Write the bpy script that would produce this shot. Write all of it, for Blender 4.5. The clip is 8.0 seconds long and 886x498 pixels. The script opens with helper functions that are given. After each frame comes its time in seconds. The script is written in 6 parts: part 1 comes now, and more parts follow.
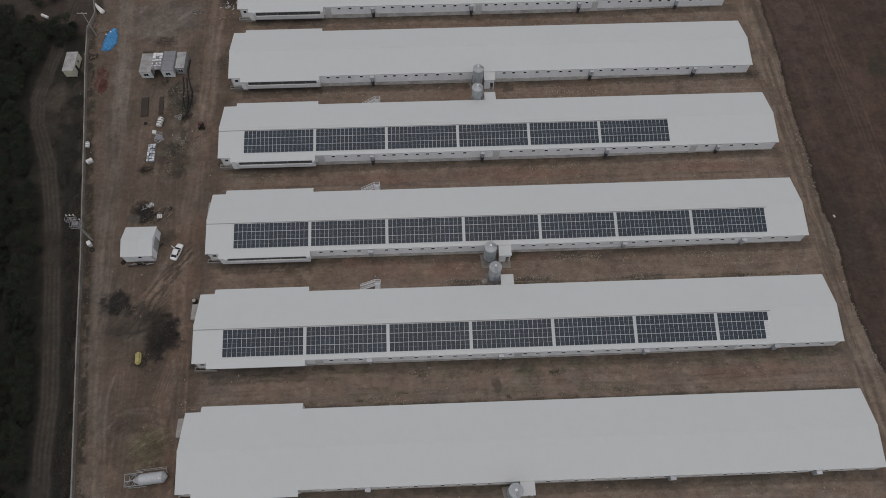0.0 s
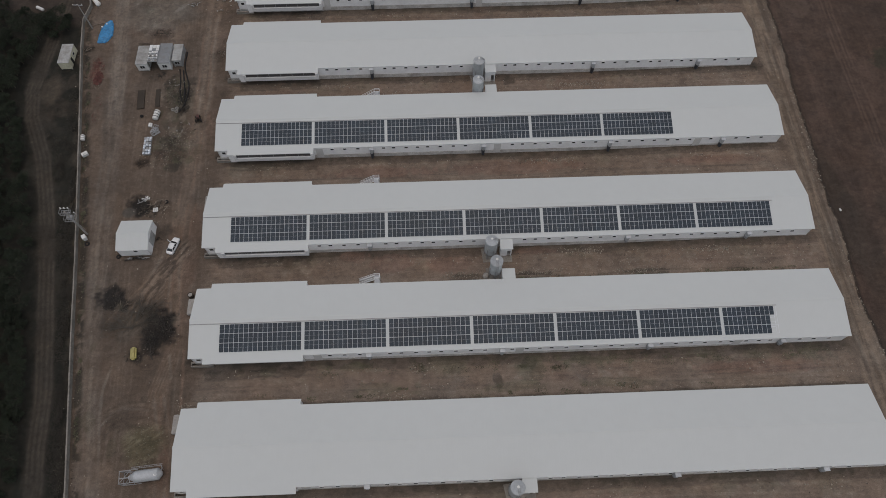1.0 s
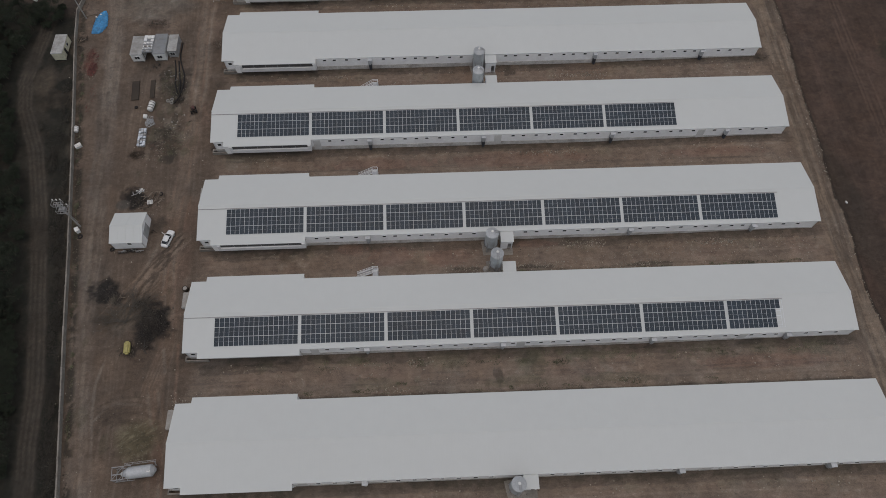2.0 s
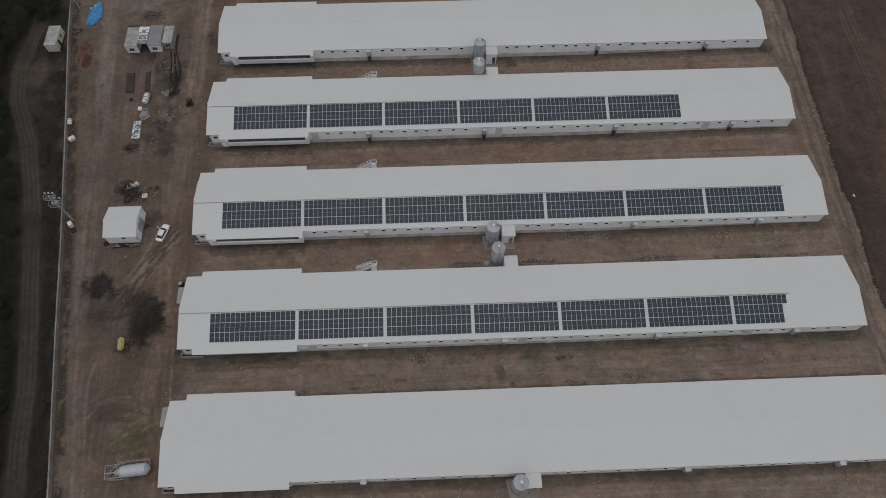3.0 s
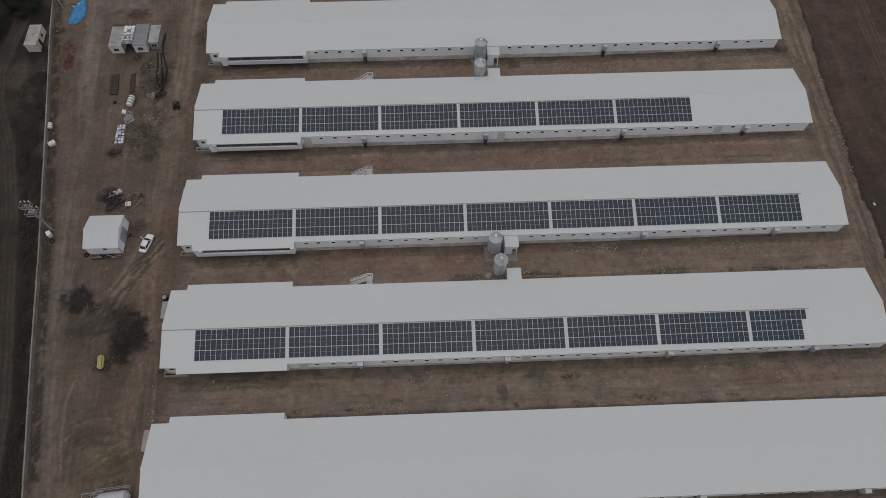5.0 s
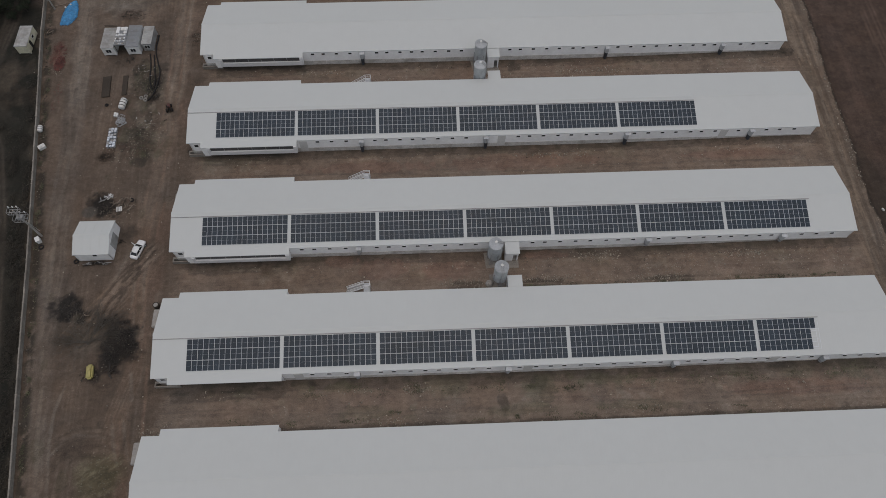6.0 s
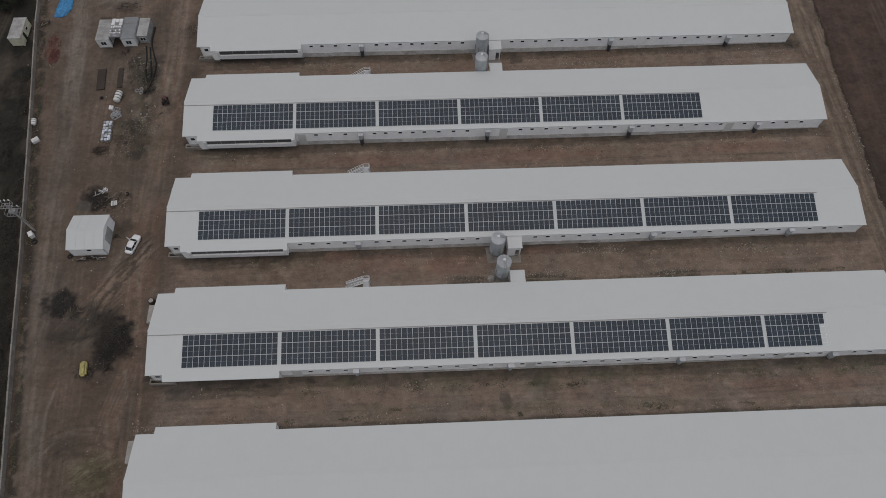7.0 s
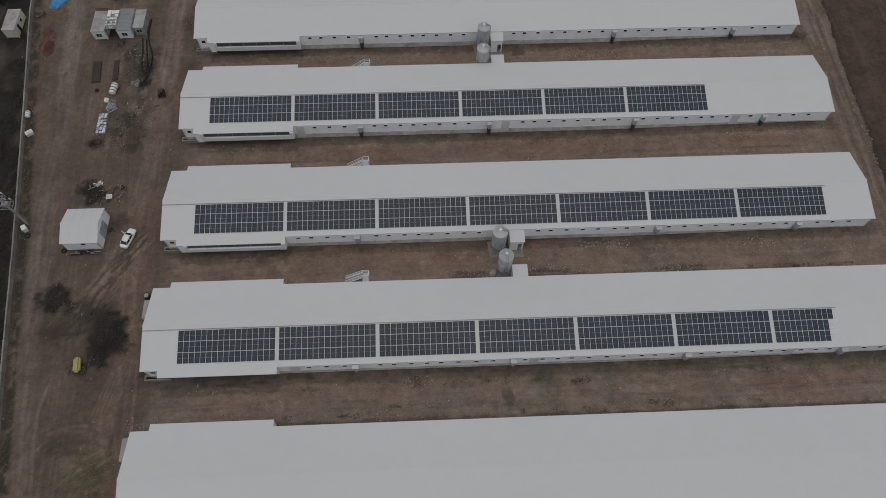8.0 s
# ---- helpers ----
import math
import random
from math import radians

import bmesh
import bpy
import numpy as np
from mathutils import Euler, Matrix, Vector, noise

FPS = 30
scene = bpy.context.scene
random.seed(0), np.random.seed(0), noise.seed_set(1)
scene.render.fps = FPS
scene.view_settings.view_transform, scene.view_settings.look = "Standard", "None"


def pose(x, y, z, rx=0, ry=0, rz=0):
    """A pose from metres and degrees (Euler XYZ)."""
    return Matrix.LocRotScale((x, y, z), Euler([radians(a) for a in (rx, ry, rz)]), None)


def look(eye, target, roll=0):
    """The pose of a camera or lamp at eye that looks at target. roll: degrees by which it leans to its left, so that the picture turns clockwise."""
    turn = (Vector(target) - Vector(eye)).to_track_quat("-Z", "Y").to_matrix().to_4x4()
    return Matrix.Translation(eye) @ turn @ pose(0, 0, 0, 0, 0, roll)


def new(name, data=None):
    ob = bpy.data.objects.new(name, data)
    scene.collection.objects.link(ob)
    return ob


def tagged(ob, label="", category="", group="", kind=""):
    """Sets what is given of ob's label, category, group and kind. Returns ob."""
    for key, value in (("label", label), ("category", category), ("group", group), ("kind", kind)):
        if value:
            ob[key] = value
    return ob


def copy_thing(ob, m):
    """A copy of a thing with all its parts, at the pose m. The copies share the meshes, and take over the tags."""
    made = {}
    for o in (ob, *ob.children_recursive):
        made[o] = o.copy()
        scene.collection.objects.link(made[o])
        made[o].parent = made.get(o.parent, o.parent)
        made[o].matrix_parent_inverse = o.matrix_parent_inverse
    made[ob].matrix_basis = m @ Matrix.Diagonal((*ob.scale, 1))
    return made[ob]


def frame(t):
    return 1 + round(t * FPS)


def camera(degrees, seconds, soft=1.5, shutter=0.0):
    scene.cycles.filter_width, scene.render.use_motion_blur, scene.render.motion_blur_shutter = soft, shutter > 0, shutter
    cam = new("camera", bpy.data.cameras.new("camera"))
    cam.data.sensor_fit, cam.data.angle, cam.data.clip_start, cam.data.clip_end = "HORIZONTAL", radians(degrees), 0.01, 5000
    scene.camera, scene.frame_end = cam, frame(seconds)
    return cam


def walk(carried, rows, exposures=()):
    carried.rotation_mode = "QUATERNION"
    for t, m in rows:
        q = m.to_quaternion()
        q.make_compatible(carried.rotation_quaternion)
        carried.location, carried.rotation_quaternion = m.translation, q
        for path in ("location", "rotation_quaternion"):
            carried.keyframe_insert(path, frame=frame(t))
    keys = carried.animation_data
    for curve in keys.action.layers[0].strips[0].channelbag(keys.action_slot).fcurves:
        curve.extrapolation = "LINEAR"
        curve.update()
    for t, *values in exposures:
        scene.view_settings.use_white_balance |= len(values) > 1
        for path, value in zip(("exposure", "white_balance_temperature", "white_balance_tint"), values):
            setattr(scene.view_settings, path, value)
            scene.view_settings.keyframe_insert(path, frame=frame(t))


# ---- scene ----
import functools

# Camera: a drone that sinks slowly and drifts over the yard
cam = camera(67.11, 8.0, soft=0.85)
PATH = [
    (0, 51.392, -76.833, 141.923, 26.4, -0.245, -2.155),
    (0.5, 51.328, -77.055, 140.35, 26.465, -0.276, -2.154),
    (1, 51.265, -77.122, 139.095, 26.437, -0.254, -2.17),
    (1.5, 51.352, -77.256, 137.52, 26.421, -0.268, -2.171),
    (3, 51.226, -76.813, 133.091, 26.24, -0.297, -2.205),
    (3.5, 51.189, -76.006, 131.46, 26.213, -0.337, -2.22),
    (4, 51.288, -74.755, 130.027, 26.219, -0.339, -2.194),
    (4.5, 51.373, -72.946, 128.627, 26.148, -0.347, -2.216),
    (6, 51.519, -68.957, 124.462, 26.46, -0.464, -2.241),
    (6.5, 51.382, -68.703, 123.069, 26.44, -0.508, -2.272),
    (7, 51.268, -68.762, 121.635, 26.467, -0.489, -2.262),
    (7.5, 51.238, -68.706, 120.263, 26.453, -0.47, -2.269),
    (8, 51.093, -68.784, 118.82, 26.518, -0.491, -2.257),
]
EXPOSURE = 0.32
walk(cam, [(t, pose(*row)) for t, *row in PATH], [(0.0, EXPOSURE + 0.04, 7080, 11), (8.0, EXPOSURE - 0.02, 7080, 11)])

# Light: a dull overcast sky with a broad weak sun
world = bpy.data.worlds.new("overcast_sky")
scene.world = world
world.use_nodes = True
wn = world.node_tree
sky = wn.nodes.new("ShaderNodeTexSky")
sky.sky_type = "NISHITA"
sky.sun_disc = False
sky.sun_elevation, sky.sun_rotation = radians(88), radians(180)
sky.air_density, sky.dust_density = 1.5, 3.0
wn.links.new(sky.outputs[0], wn.nodes["Background"].inputs[0])
wn.nodes["Background"].inputs[1].default_value = 0.066
sun_data = bpy.data.lights.new("sun", "SUN")
sun_data.energy, sun_data.angle, sun_data.color = 0.55, radians(140), (1.0, 0.97, 0.93)
sun = new("sun", sun_data)
sun.matrix_world = look((0, 0, 300), (0, 8, 0))


# Materials
def material(name, base, rough=0.8, metal=0.0, vary=0.15, grain=3.0, blotch=0.15, bump=0.2, bump_size=0.02, dirt=None, dirt_amount=0.0, random_tint=0.0, ribs=None, island_tint=0.0):
    """A surface with a fine grain, broad blotches, optional dirt and optional ribs (axis, spacing)."""
    m = bpy.data.materials.new(name)
    m.use_nodes = True
    t = m.node_tree
    shader = t.nodes["Principled BSDF"]
    where = t.nodes.new("ShaderNodeTexCoord")
    place = t.nodes.new("ShaderNodeNewGeometry")

    def noise_at(scale, detail, world=True):
        n = t.nodes.new("ShaderNodeTexNoise")
        n.inputs["Scale"].default_value, n.inputs["Detail"].default_value = scale, detail
        t.links.new(place.outputs["Position"] if world else where.outputs["Object"], n.inputs["Vector"])
        return n.outputs[0]

    def ranged(socket, low, high, a=0.3, b=0.7):
        r = t.nodes.new("ShaderNodeMapRange")
        for i, value in enumerate((a, b, low, high)):
            r.inputs[i + 1].default_value = value
        t.links.new(socket, r.inputs[0])
        return r.outputs[0]

    def times(a, b):
        n = t.nodes.new("ShaderNodeMath")
        n.operation = "MULTIPLY"
        t.links.new(a, n.inputs[0])
        t.links.new(b, n.inputs[1])
        return n.outputs[0]

    fine = noise_at(grain, 6)
    tone = times(ranged(fine, 1 - vary, 1 + vary), ranged(noise_at(blotch, 4), 1 - vary, 1 + vary))
    if random_tint:
        info = t.nodes.new("ShaderNodeObjectInfo")
        tone = times(tone, ranged(info.outputs["Random"], 1 - random_tint, 1 + random_tint, 0, 1))
    if island_tint:
        tone = times(tone, ranged(place.outputs["Random Per Island"], 1 - island_tint, 1 + island_tint, 0, 1))
    scaled = t.nodes.new("ShaderNodeVectorMath")
    scaled.operation = "SCALE"
    scaled.inputs[0].default_value = base
    t.links.new(tone, scaled.inputs["Scale"])
    colour = scaled.outputs[0]
    if dirt:
        mix = t.nodes.new("ShaderNodeMix")
        mix.data_type = "RGBA"
        t.links.new(ranged(noise_at(grain * 0.23, 8), 0, dirt_amount, 0.45, 0.75), mix.inputs[0])
        t.links.new(colour, mix.inputs[6])
        mix.inputs[7].default_value = (*dirt, 1)
        colour = mix.outputs[2]
    t.links.new(colour, shader.inputs["Base Color"])
    shader.inputs["Metallic"].default_value = metal
    t.links.new(ranged(fine, max(rough - 0.1, 0.03), min(rough + 0.1, 1)), shader.inputs["Roughness"])
    if bump:
        relief = t.nodes.new("ShaderNodeBump")
        relief.inputs["Strength"].default_value, relief.inputs["Distance"].default_value = bump, bump_size
        height = fine
        if ribs:
            axis, spacing = ribs
            split = t.nodes.new("ShaderNodeSeparateXYZ")
            t.links.new(where.outputs["Object"], split.inputs[0])
            wave = t.nodes.new("ShaderNodeMath")
            wave.operation = "PINGPONG"
            wave.inputs[1].default_value = spacing / 2
            t.links.new(split.outputs[axis], wave.inputs[0])
            height = ranged(wave.outputs[0], 0, 1, 0, spacing * 0.12)
        t.links.new(height, relief.inputs["Height"])
        t.links.new(relief.outputs[0], shader.inputs["Normal"])
    return m


ROOF = material("white_sheet_roof", (0.556, 0.575, 0.568), 0.5, vary=0.012, grain=0.5, blotch=0.03, bump=0.12, bump_size=0.02, ribs=("X", 1.0), dirt=(0.53, 0.525, 0.51), dirt_amount=0.12)
TRIM = material("white_trim", (0.74, 0.74, 0.74), 0.5, vary=0.04, grain=2.0, dirt=(0.5, 0.48, 0.45), dirt_amount=0.25)
PANEL = material("white_wall_panel", (0.89, 0.885, 0.88), 0.55, vary=0.05, grain=1.5, dirt=(0.6, 0.57, 0.53), dirt_amount=0.25, ribs=("X", 1.0))
CONCRETE = material("grey_concrete", (0.56, 0.54, 0.51), 0.9, vary=0.18, grain=2.5, blotch=0.4, dirt=(0.22, 0.18, 0.145), dirt_amount=0.6)
PALE_CONCRETE = material("pale_concrete", (0.33, 0.315, 0.295), 0.9, vary=0.15, grain=3, blotch=0.3, dirt=(0.22, 0.18, 0.14), dirt_amount=0.5)
WALL_CONCRETE = material("weathered_wall_concrete", (0.24, 0.22, 0.195), 0.9, vary=0.2, grain=2.5, blotch=0.25, dirt=(0.15, 0.125, 0.10), dirt_amount=0.6, random_tint=0.15)
GALVANISED = material("galvanised_steel", (0.42, 0.44, 0.45), 0.6, 0.15, vary=0.12, grain=1.8, blotch=0.5, ribs=("Z", 0.25), bump=0.5)
GALV_PLAIN = material("plain_galvanised_steel", (0.44, 0.455, 0.47), 0.55, 0.2, vary=0.12, grain=3)
DARK_DUCT = material("dark_duct", (0.045, 0.05, 0.06), 0.5, 0.1, vary=0.2)
DARK = material("dark_opening", (0.02, 0.019, 0.018), 0.9, vary=0.2)
PAD = material("cooling_pad", (0.085, 0.08, 0.08), 0.95, vary=0.3, grain=6, bump=0.6, bump_size=0.05)
DOOR = material("grey_door", (0.60, 0.59, 0.57), 0.6, vary=0.08)
CELL = material("solar_cell", (0.028, 0.041, 0.055), 0.4, 0.0, vary=0.10, grain=1.0, bump=0.0, random_tint=0.12)
ALU = material("aluminium_frame", (0.71, 0.74, 0.78), 0.5, 0.0, vary=0.05)
CREAM = material("cream_sheet", (0.62, 0.59, 0.45), 0.6, vary=0.1, dirt=(0.25, 0.2, 0.14), dirt_amount=0.5)
CABIN_ROOF = material("weathered_cabin_roof", (0.36, 0.36, 0.35), 0.7, vary=0.15, dirt=(0.15, 0.13, 0.11), dirt_amount=0.7, grain=2)
CONTAINER = material("white_cabin_wall", (0.74, 0.74, 0.73), 0.55, vary=0.08, dirt=(0.3, 0.26, 0.2), dirt_amount=0.4)
GREY_ROOF = material("grey_ribbed_roof", (0.22, 0.23, 0.24), 0.6, vary=0.12, ribs=("X", 0.3), bump=0.6, dirt=(0.14, 0.12, 0.1), dirt_amount=0.5)
GREY_PAINT = material("grey_painted_steel", (0.30, 0.30, 0.30), 0.6, vary=0.1, dirt=(0.12, 0.1, 0.08), dirt_amount=0.5)
BLUE = material("blue_tarpaulin", (0.03, 0.205, 0.42), 0.45, vary=0.25, grain=2.5, blotch=0.8, bump=0.6, bump_size=0.1)
WHITE_PLASTIC = material("white_plastic", (0.72, 0.72, 0.70), 0.45, vary=0.06, dirt=(0.4, 0.36, 0.3), dirt_amount=0.4)
YELLOW = material("faded_yellow_plastic", (0.42, 0.37, 0.14), 0.55, vary=0.15, dirt=(0.2, 0.16, 0.06), dirt_amount=0.5)
RUST = material("rusty_steel", (0.046, 0.035, 0.026), 0.85, 0.1, vary=0.3, grain=4)
RUBBER = material("black_rubber", (0.014, 0.013, 0.013), 0.95, vary=0.2)
WOOD = material("old_timber", (0.175, 0.14, 0.11), 0.85, vary=0.25, grain=5, random_tint=0.3)
CHARRED = material("charred_branch", (0.05, 0.043, 0.038), 0.95, vary=0.35, grain=6)
CAR_PAINT = material("white_car_paint", (0.74, 0.74, 0.74), 0.25, vary=0.02)
CAR_GLASS = material("car_glass", (0.02, 0.023, 0.026), 0.08, vary=0.1, bump=0)
RED = material("dull_red_paint", (0.09, 0.03, 0.025), 0.6, vary=0.2)
STONE = material("pale_field_stone", (0.235, 0.208, 0.168), 0.9, vary=0.2, grain=5, island_tint=0.5)
CLOD = material("earth_clod", (0.080, 0.066, 0.052), 1.0, vary=0.3, grain=4, island_tint=0.45)
LEAF_DARK = material("dark_scrub_leaf", (0.021, 0.028, 0.016), 0.95, vary=0.25, grain=0.6, blotch=0.08, bump=0)
LEAF_RED = material("dead_red_leaf", (0.115, 0.040, 0.034), 0.9, vary=0.35, grain=2, bump=0)
WEED = material("low_weed", (0.085, 0.085, 0.05), 0.9, vary=0.4, grain=1, bump=0)
UNDERGROWTH = material("dark_undergrowth", (0.034, 0.029, 0.022), 0.95, vary=0.3, grain=1.5, blotch=0.2, bump=0)
DRY_BRUSH = material("grey_dry_brush", (0.090, 0.080, 0.067), 0.95, vary=0.35, grain=5)
BARK = material("dark_bark", (0.06, 0.048, 0.038), 0.95, vary=0.3, grain=5)
STRAW = material("spilt_straw", (0.155, 0.138, 0.096), 0.95, vary=0.3, grain=3)
SILVER_WRAP = material("silver_wrapped_metal", (0.60, 0.63, 0.66), 0.3, 0.6, vary=0.25, grain=2.5, blotch=1.2, bump=0.7, bump_size=0.1)


# Building helpers
def box(bm, x0, x1, y0, y1, z0, z1, bevel=0.0):
    r = bmesh.ops.create_cube(bm, size=1)
    for vert in r["verts"]:
        vert.co = Vector((x0 if vert.co.x < 0 else x1, y0 if vert.co.y < 0 else y1, z0 if vert.co.z < 0 else z1))
    if bevel:
        edges = {e for vert in r["verts"] for e in vert.link_edges}
        bmesh.ops.bevel(bm, geom=list(edges), offset=bevel, segments=2, affect="EDGES")
    return bm


def tube(bm, a, b, r0, r1=None, sides=10, caps=True):
    a, b = Vector(a), Vector(b)
    r1 = r0 if r1 is None else r1
    q = (b - a).to_track_quat("Z", "Y").to_matrix().to_4x4()
    bmesh.ops.create_cone(bm, cap_ends=caps, segments=sides, radius1=r0, radius2=r1, depth=(b - a).length, matrix=Matrix.Translation((a + b) / 2) @ q)
    return bm


def bar(bm, a, b, width, height=None):
    """A square bar from a to b."""
    a, b = Vector(a), Vector(b)
    m = Matrix.Translation((a + b) / 2) @ (b - a).to_track_quat("Z", "Y").to_matrix().to_4x4() @ Matrix.Diagonal((width, height or width, (b - a).length, 1))
    bmesh.ops.create_cube(bm, size=1, matrix=m)
    return bm


def slab(bm, outline, lift):
    """A flat piece from a closed outline of points, thickened downwards by lift."""
    top = [bm.verts.new(p) for p in outline]
    low = [bm.verts.new((p[0], p[1], p[2] - lift)) for p in outline]
    bm.faces.new(top)
    bm.faces.new(low[::-1])
    for i in range(len(top)):
        j = (i + 1) % len(top)
        bm.faces.new((top[j], top[i], low[i], low[j]))
    bmesh.ops.recalc_face_normals(bm, faces=bm.faces)
    return bm


def mesh_of(name, bm, *mats):
    data = bpy.data.meshes.new(name)
    bm.to_mesh(data)
    bm.free()
    for m in mats:
        data.materials.append(m)
    return data


def part(name, bm, mats, parent, label="", place=None, data=None):
    data = data or mesh_of(name, bm, *(mats if isinstance(mats, (list, tuple)) else (mats,)))
    ob = new(name, data)
    ob.parent = parent
    if place is not None:
        ob.matrix_basis = place
    return tagged(ob, label)


def thing(name, x, y, z, label, category, turn=0.0, group="", kind=""):
    ob = new(name)
    ob.matrix_basis = pose(x, y, z, 0, 0, turn)
    ob.empty_display_size = 0.3
    return tagged(ob, label, category, group, kind)


def solid(name, bm, mats, x, y, z, label, category, turn=0.0, group="", kind=""):
    """A thing that is one mesh."""
    ob = new(name, mesh_of(name, bm, *(mats if isinstance(mats, (list, tuple)) else (mats,))))
    ob.matrix_basis = pose(x, y, z, 0, 0, turn)
    return tagged(ob, label, category, group, kind)


def smooth(ob):
    for p in ob.data.polygons:
        p.use_smooth = True
    return ob


ROOF.node_tree.nodes["Principled BSDF"].inputs["Specular IOR Level"].default_value = 0.2
CELL.node_tree.nodes["Principled BSDF"].inputs["Specular IOR Level"].default_value = 0.25
rng = np.random.default_rng(4)


# Ground: one sheet, finely divided in the yard
@functools.lru_cache(maxsize=None)
def value_table(seed):
    return np.random.default_rng(seed).uniform(-1, 1, (256, 256))


def lattice(x, y, size, seed):
    """Smooth value noise from -1 to 1 with cells of the given size."""
    table = value_table(seed)
    u, v = x / size, y / size
    i, j = np.floor(u).astype(int), np.floor(v).astype(int)
    fu, fv = u - i, v - j
    fu, fv = fu * fu * (3 - 2 * fu), fv * fv * (3 - 2 * fv)
    g = lambda a, b: table[a % 256, b % 256]
    return (g(i, j) * (1 - fu) + g(i + 1, j) * fu) * (1 - fv) + (g(i, j + 1) * (1 - fu) + g(i + 1, j + 1) * fu) * fv


def rough_noise(x, y, size, seed):
    return lattice(x, y, size, seed) * 0.55 + lattice(x, y, size / 2.3, seed + 1) * 0.3 + lattice(x, y, size / 5, seed + 2) * 0.15


def line_distance(x, y, line):
    best = np.full(x.shape, 1e9)
    for (ax, ay), (bx, by) in zip(line, line[1:]):
        dx, dy = bx - ax, by - ay
        k = np.clip(((x - ax) * dx + (y - ay) * dy) / (dx * dx + dy * dy), 0, 1)
        best = np.minimum(best, np.hypot(x - ax - k * dx, y - ay - k * dy))
    return best


def step(v, a, b):
    k = np.clip((v - a) / (b - a), 0, 1)
    return k * k * (3 - 2 * k)


WALL_LINE = [(-49.78, 112.0), (-44.68, 84.0), (-41.68, 71.7), (-42.68, 66.1), (-41.18, 55.8), (-36.28, 29.3), (-29.88, -7.0), (-26.83, -26.0), (-23.23, -47.0), (-21.18, -59.2), (-17.98, -78.0)]
OUTER_TRACK = [(-49.1, 110.0), (-49.1, 77.4), (-49.6, 64.4), (-50.1, 56.1), (-51.6, 42.5), (-49.4, 33.2), (-43.8, 20.7), (-38.8, 2.8), (-35.8, -12.1), (-33.0, -25.8), (-30.6, -38.4), (-29.5, -50.1), (-28.0, -59.0), (-26.0, -80.0)]
INNER_TRACK = [(-37.0, 110.0), (-33.6, 76.9), (-29.8, 45.6), (-27.2, 18.5), (-24.9, -5.2), (-23.0, -26.1), (-20.4, -44.7), (-18.0, -59.2), (-15.0, -80.0)]
YARD_TRACK = [(-7.0, 110.0), (-6.9, 63.0), (-6.0, 39.0), (-6.3, 17.8), (-7.6, -1.4), (-11.5, -14.0), (-14.5, -24.0)]
YARD_TRACK_2 = [(-7.6, -1.4), (-6.0, -18.0), (-4.5, -28.0), (-6.5, -39.0), (-3.5, -50.0), (-3.0, -75.0)]
EAST_ROAD = [(146.82, 109.6), (145.82, 70.6), (145.12, 51.2), (144.22, 29.8), (144.12, 10.4), (144.72, -11.7), (144.82, -32.6), (145.72, -50.1), (147.32, -80.4)]
EAST_EDGE = [(149.32, 109.6), (148.92, 66.0), (149.12, 59.5), (149.02, 49.0), (147.92, 39.1), (147.52, 29.7), (147.72, 20.6), (147.42, 12.0), (147.02, 2.1), (147.62, -4.2), (147.12, -13.2), (146.92, -24.6), (147.72, -32.7), (149.12, -41.7), (151.32, -80.4)]
PALE_RUT, DARK_RUT, CLAY_RUT = (0.205, 0.172, 0.142), (0.085, 0.069, 0.057), (0.195, 0.135, 0.102)
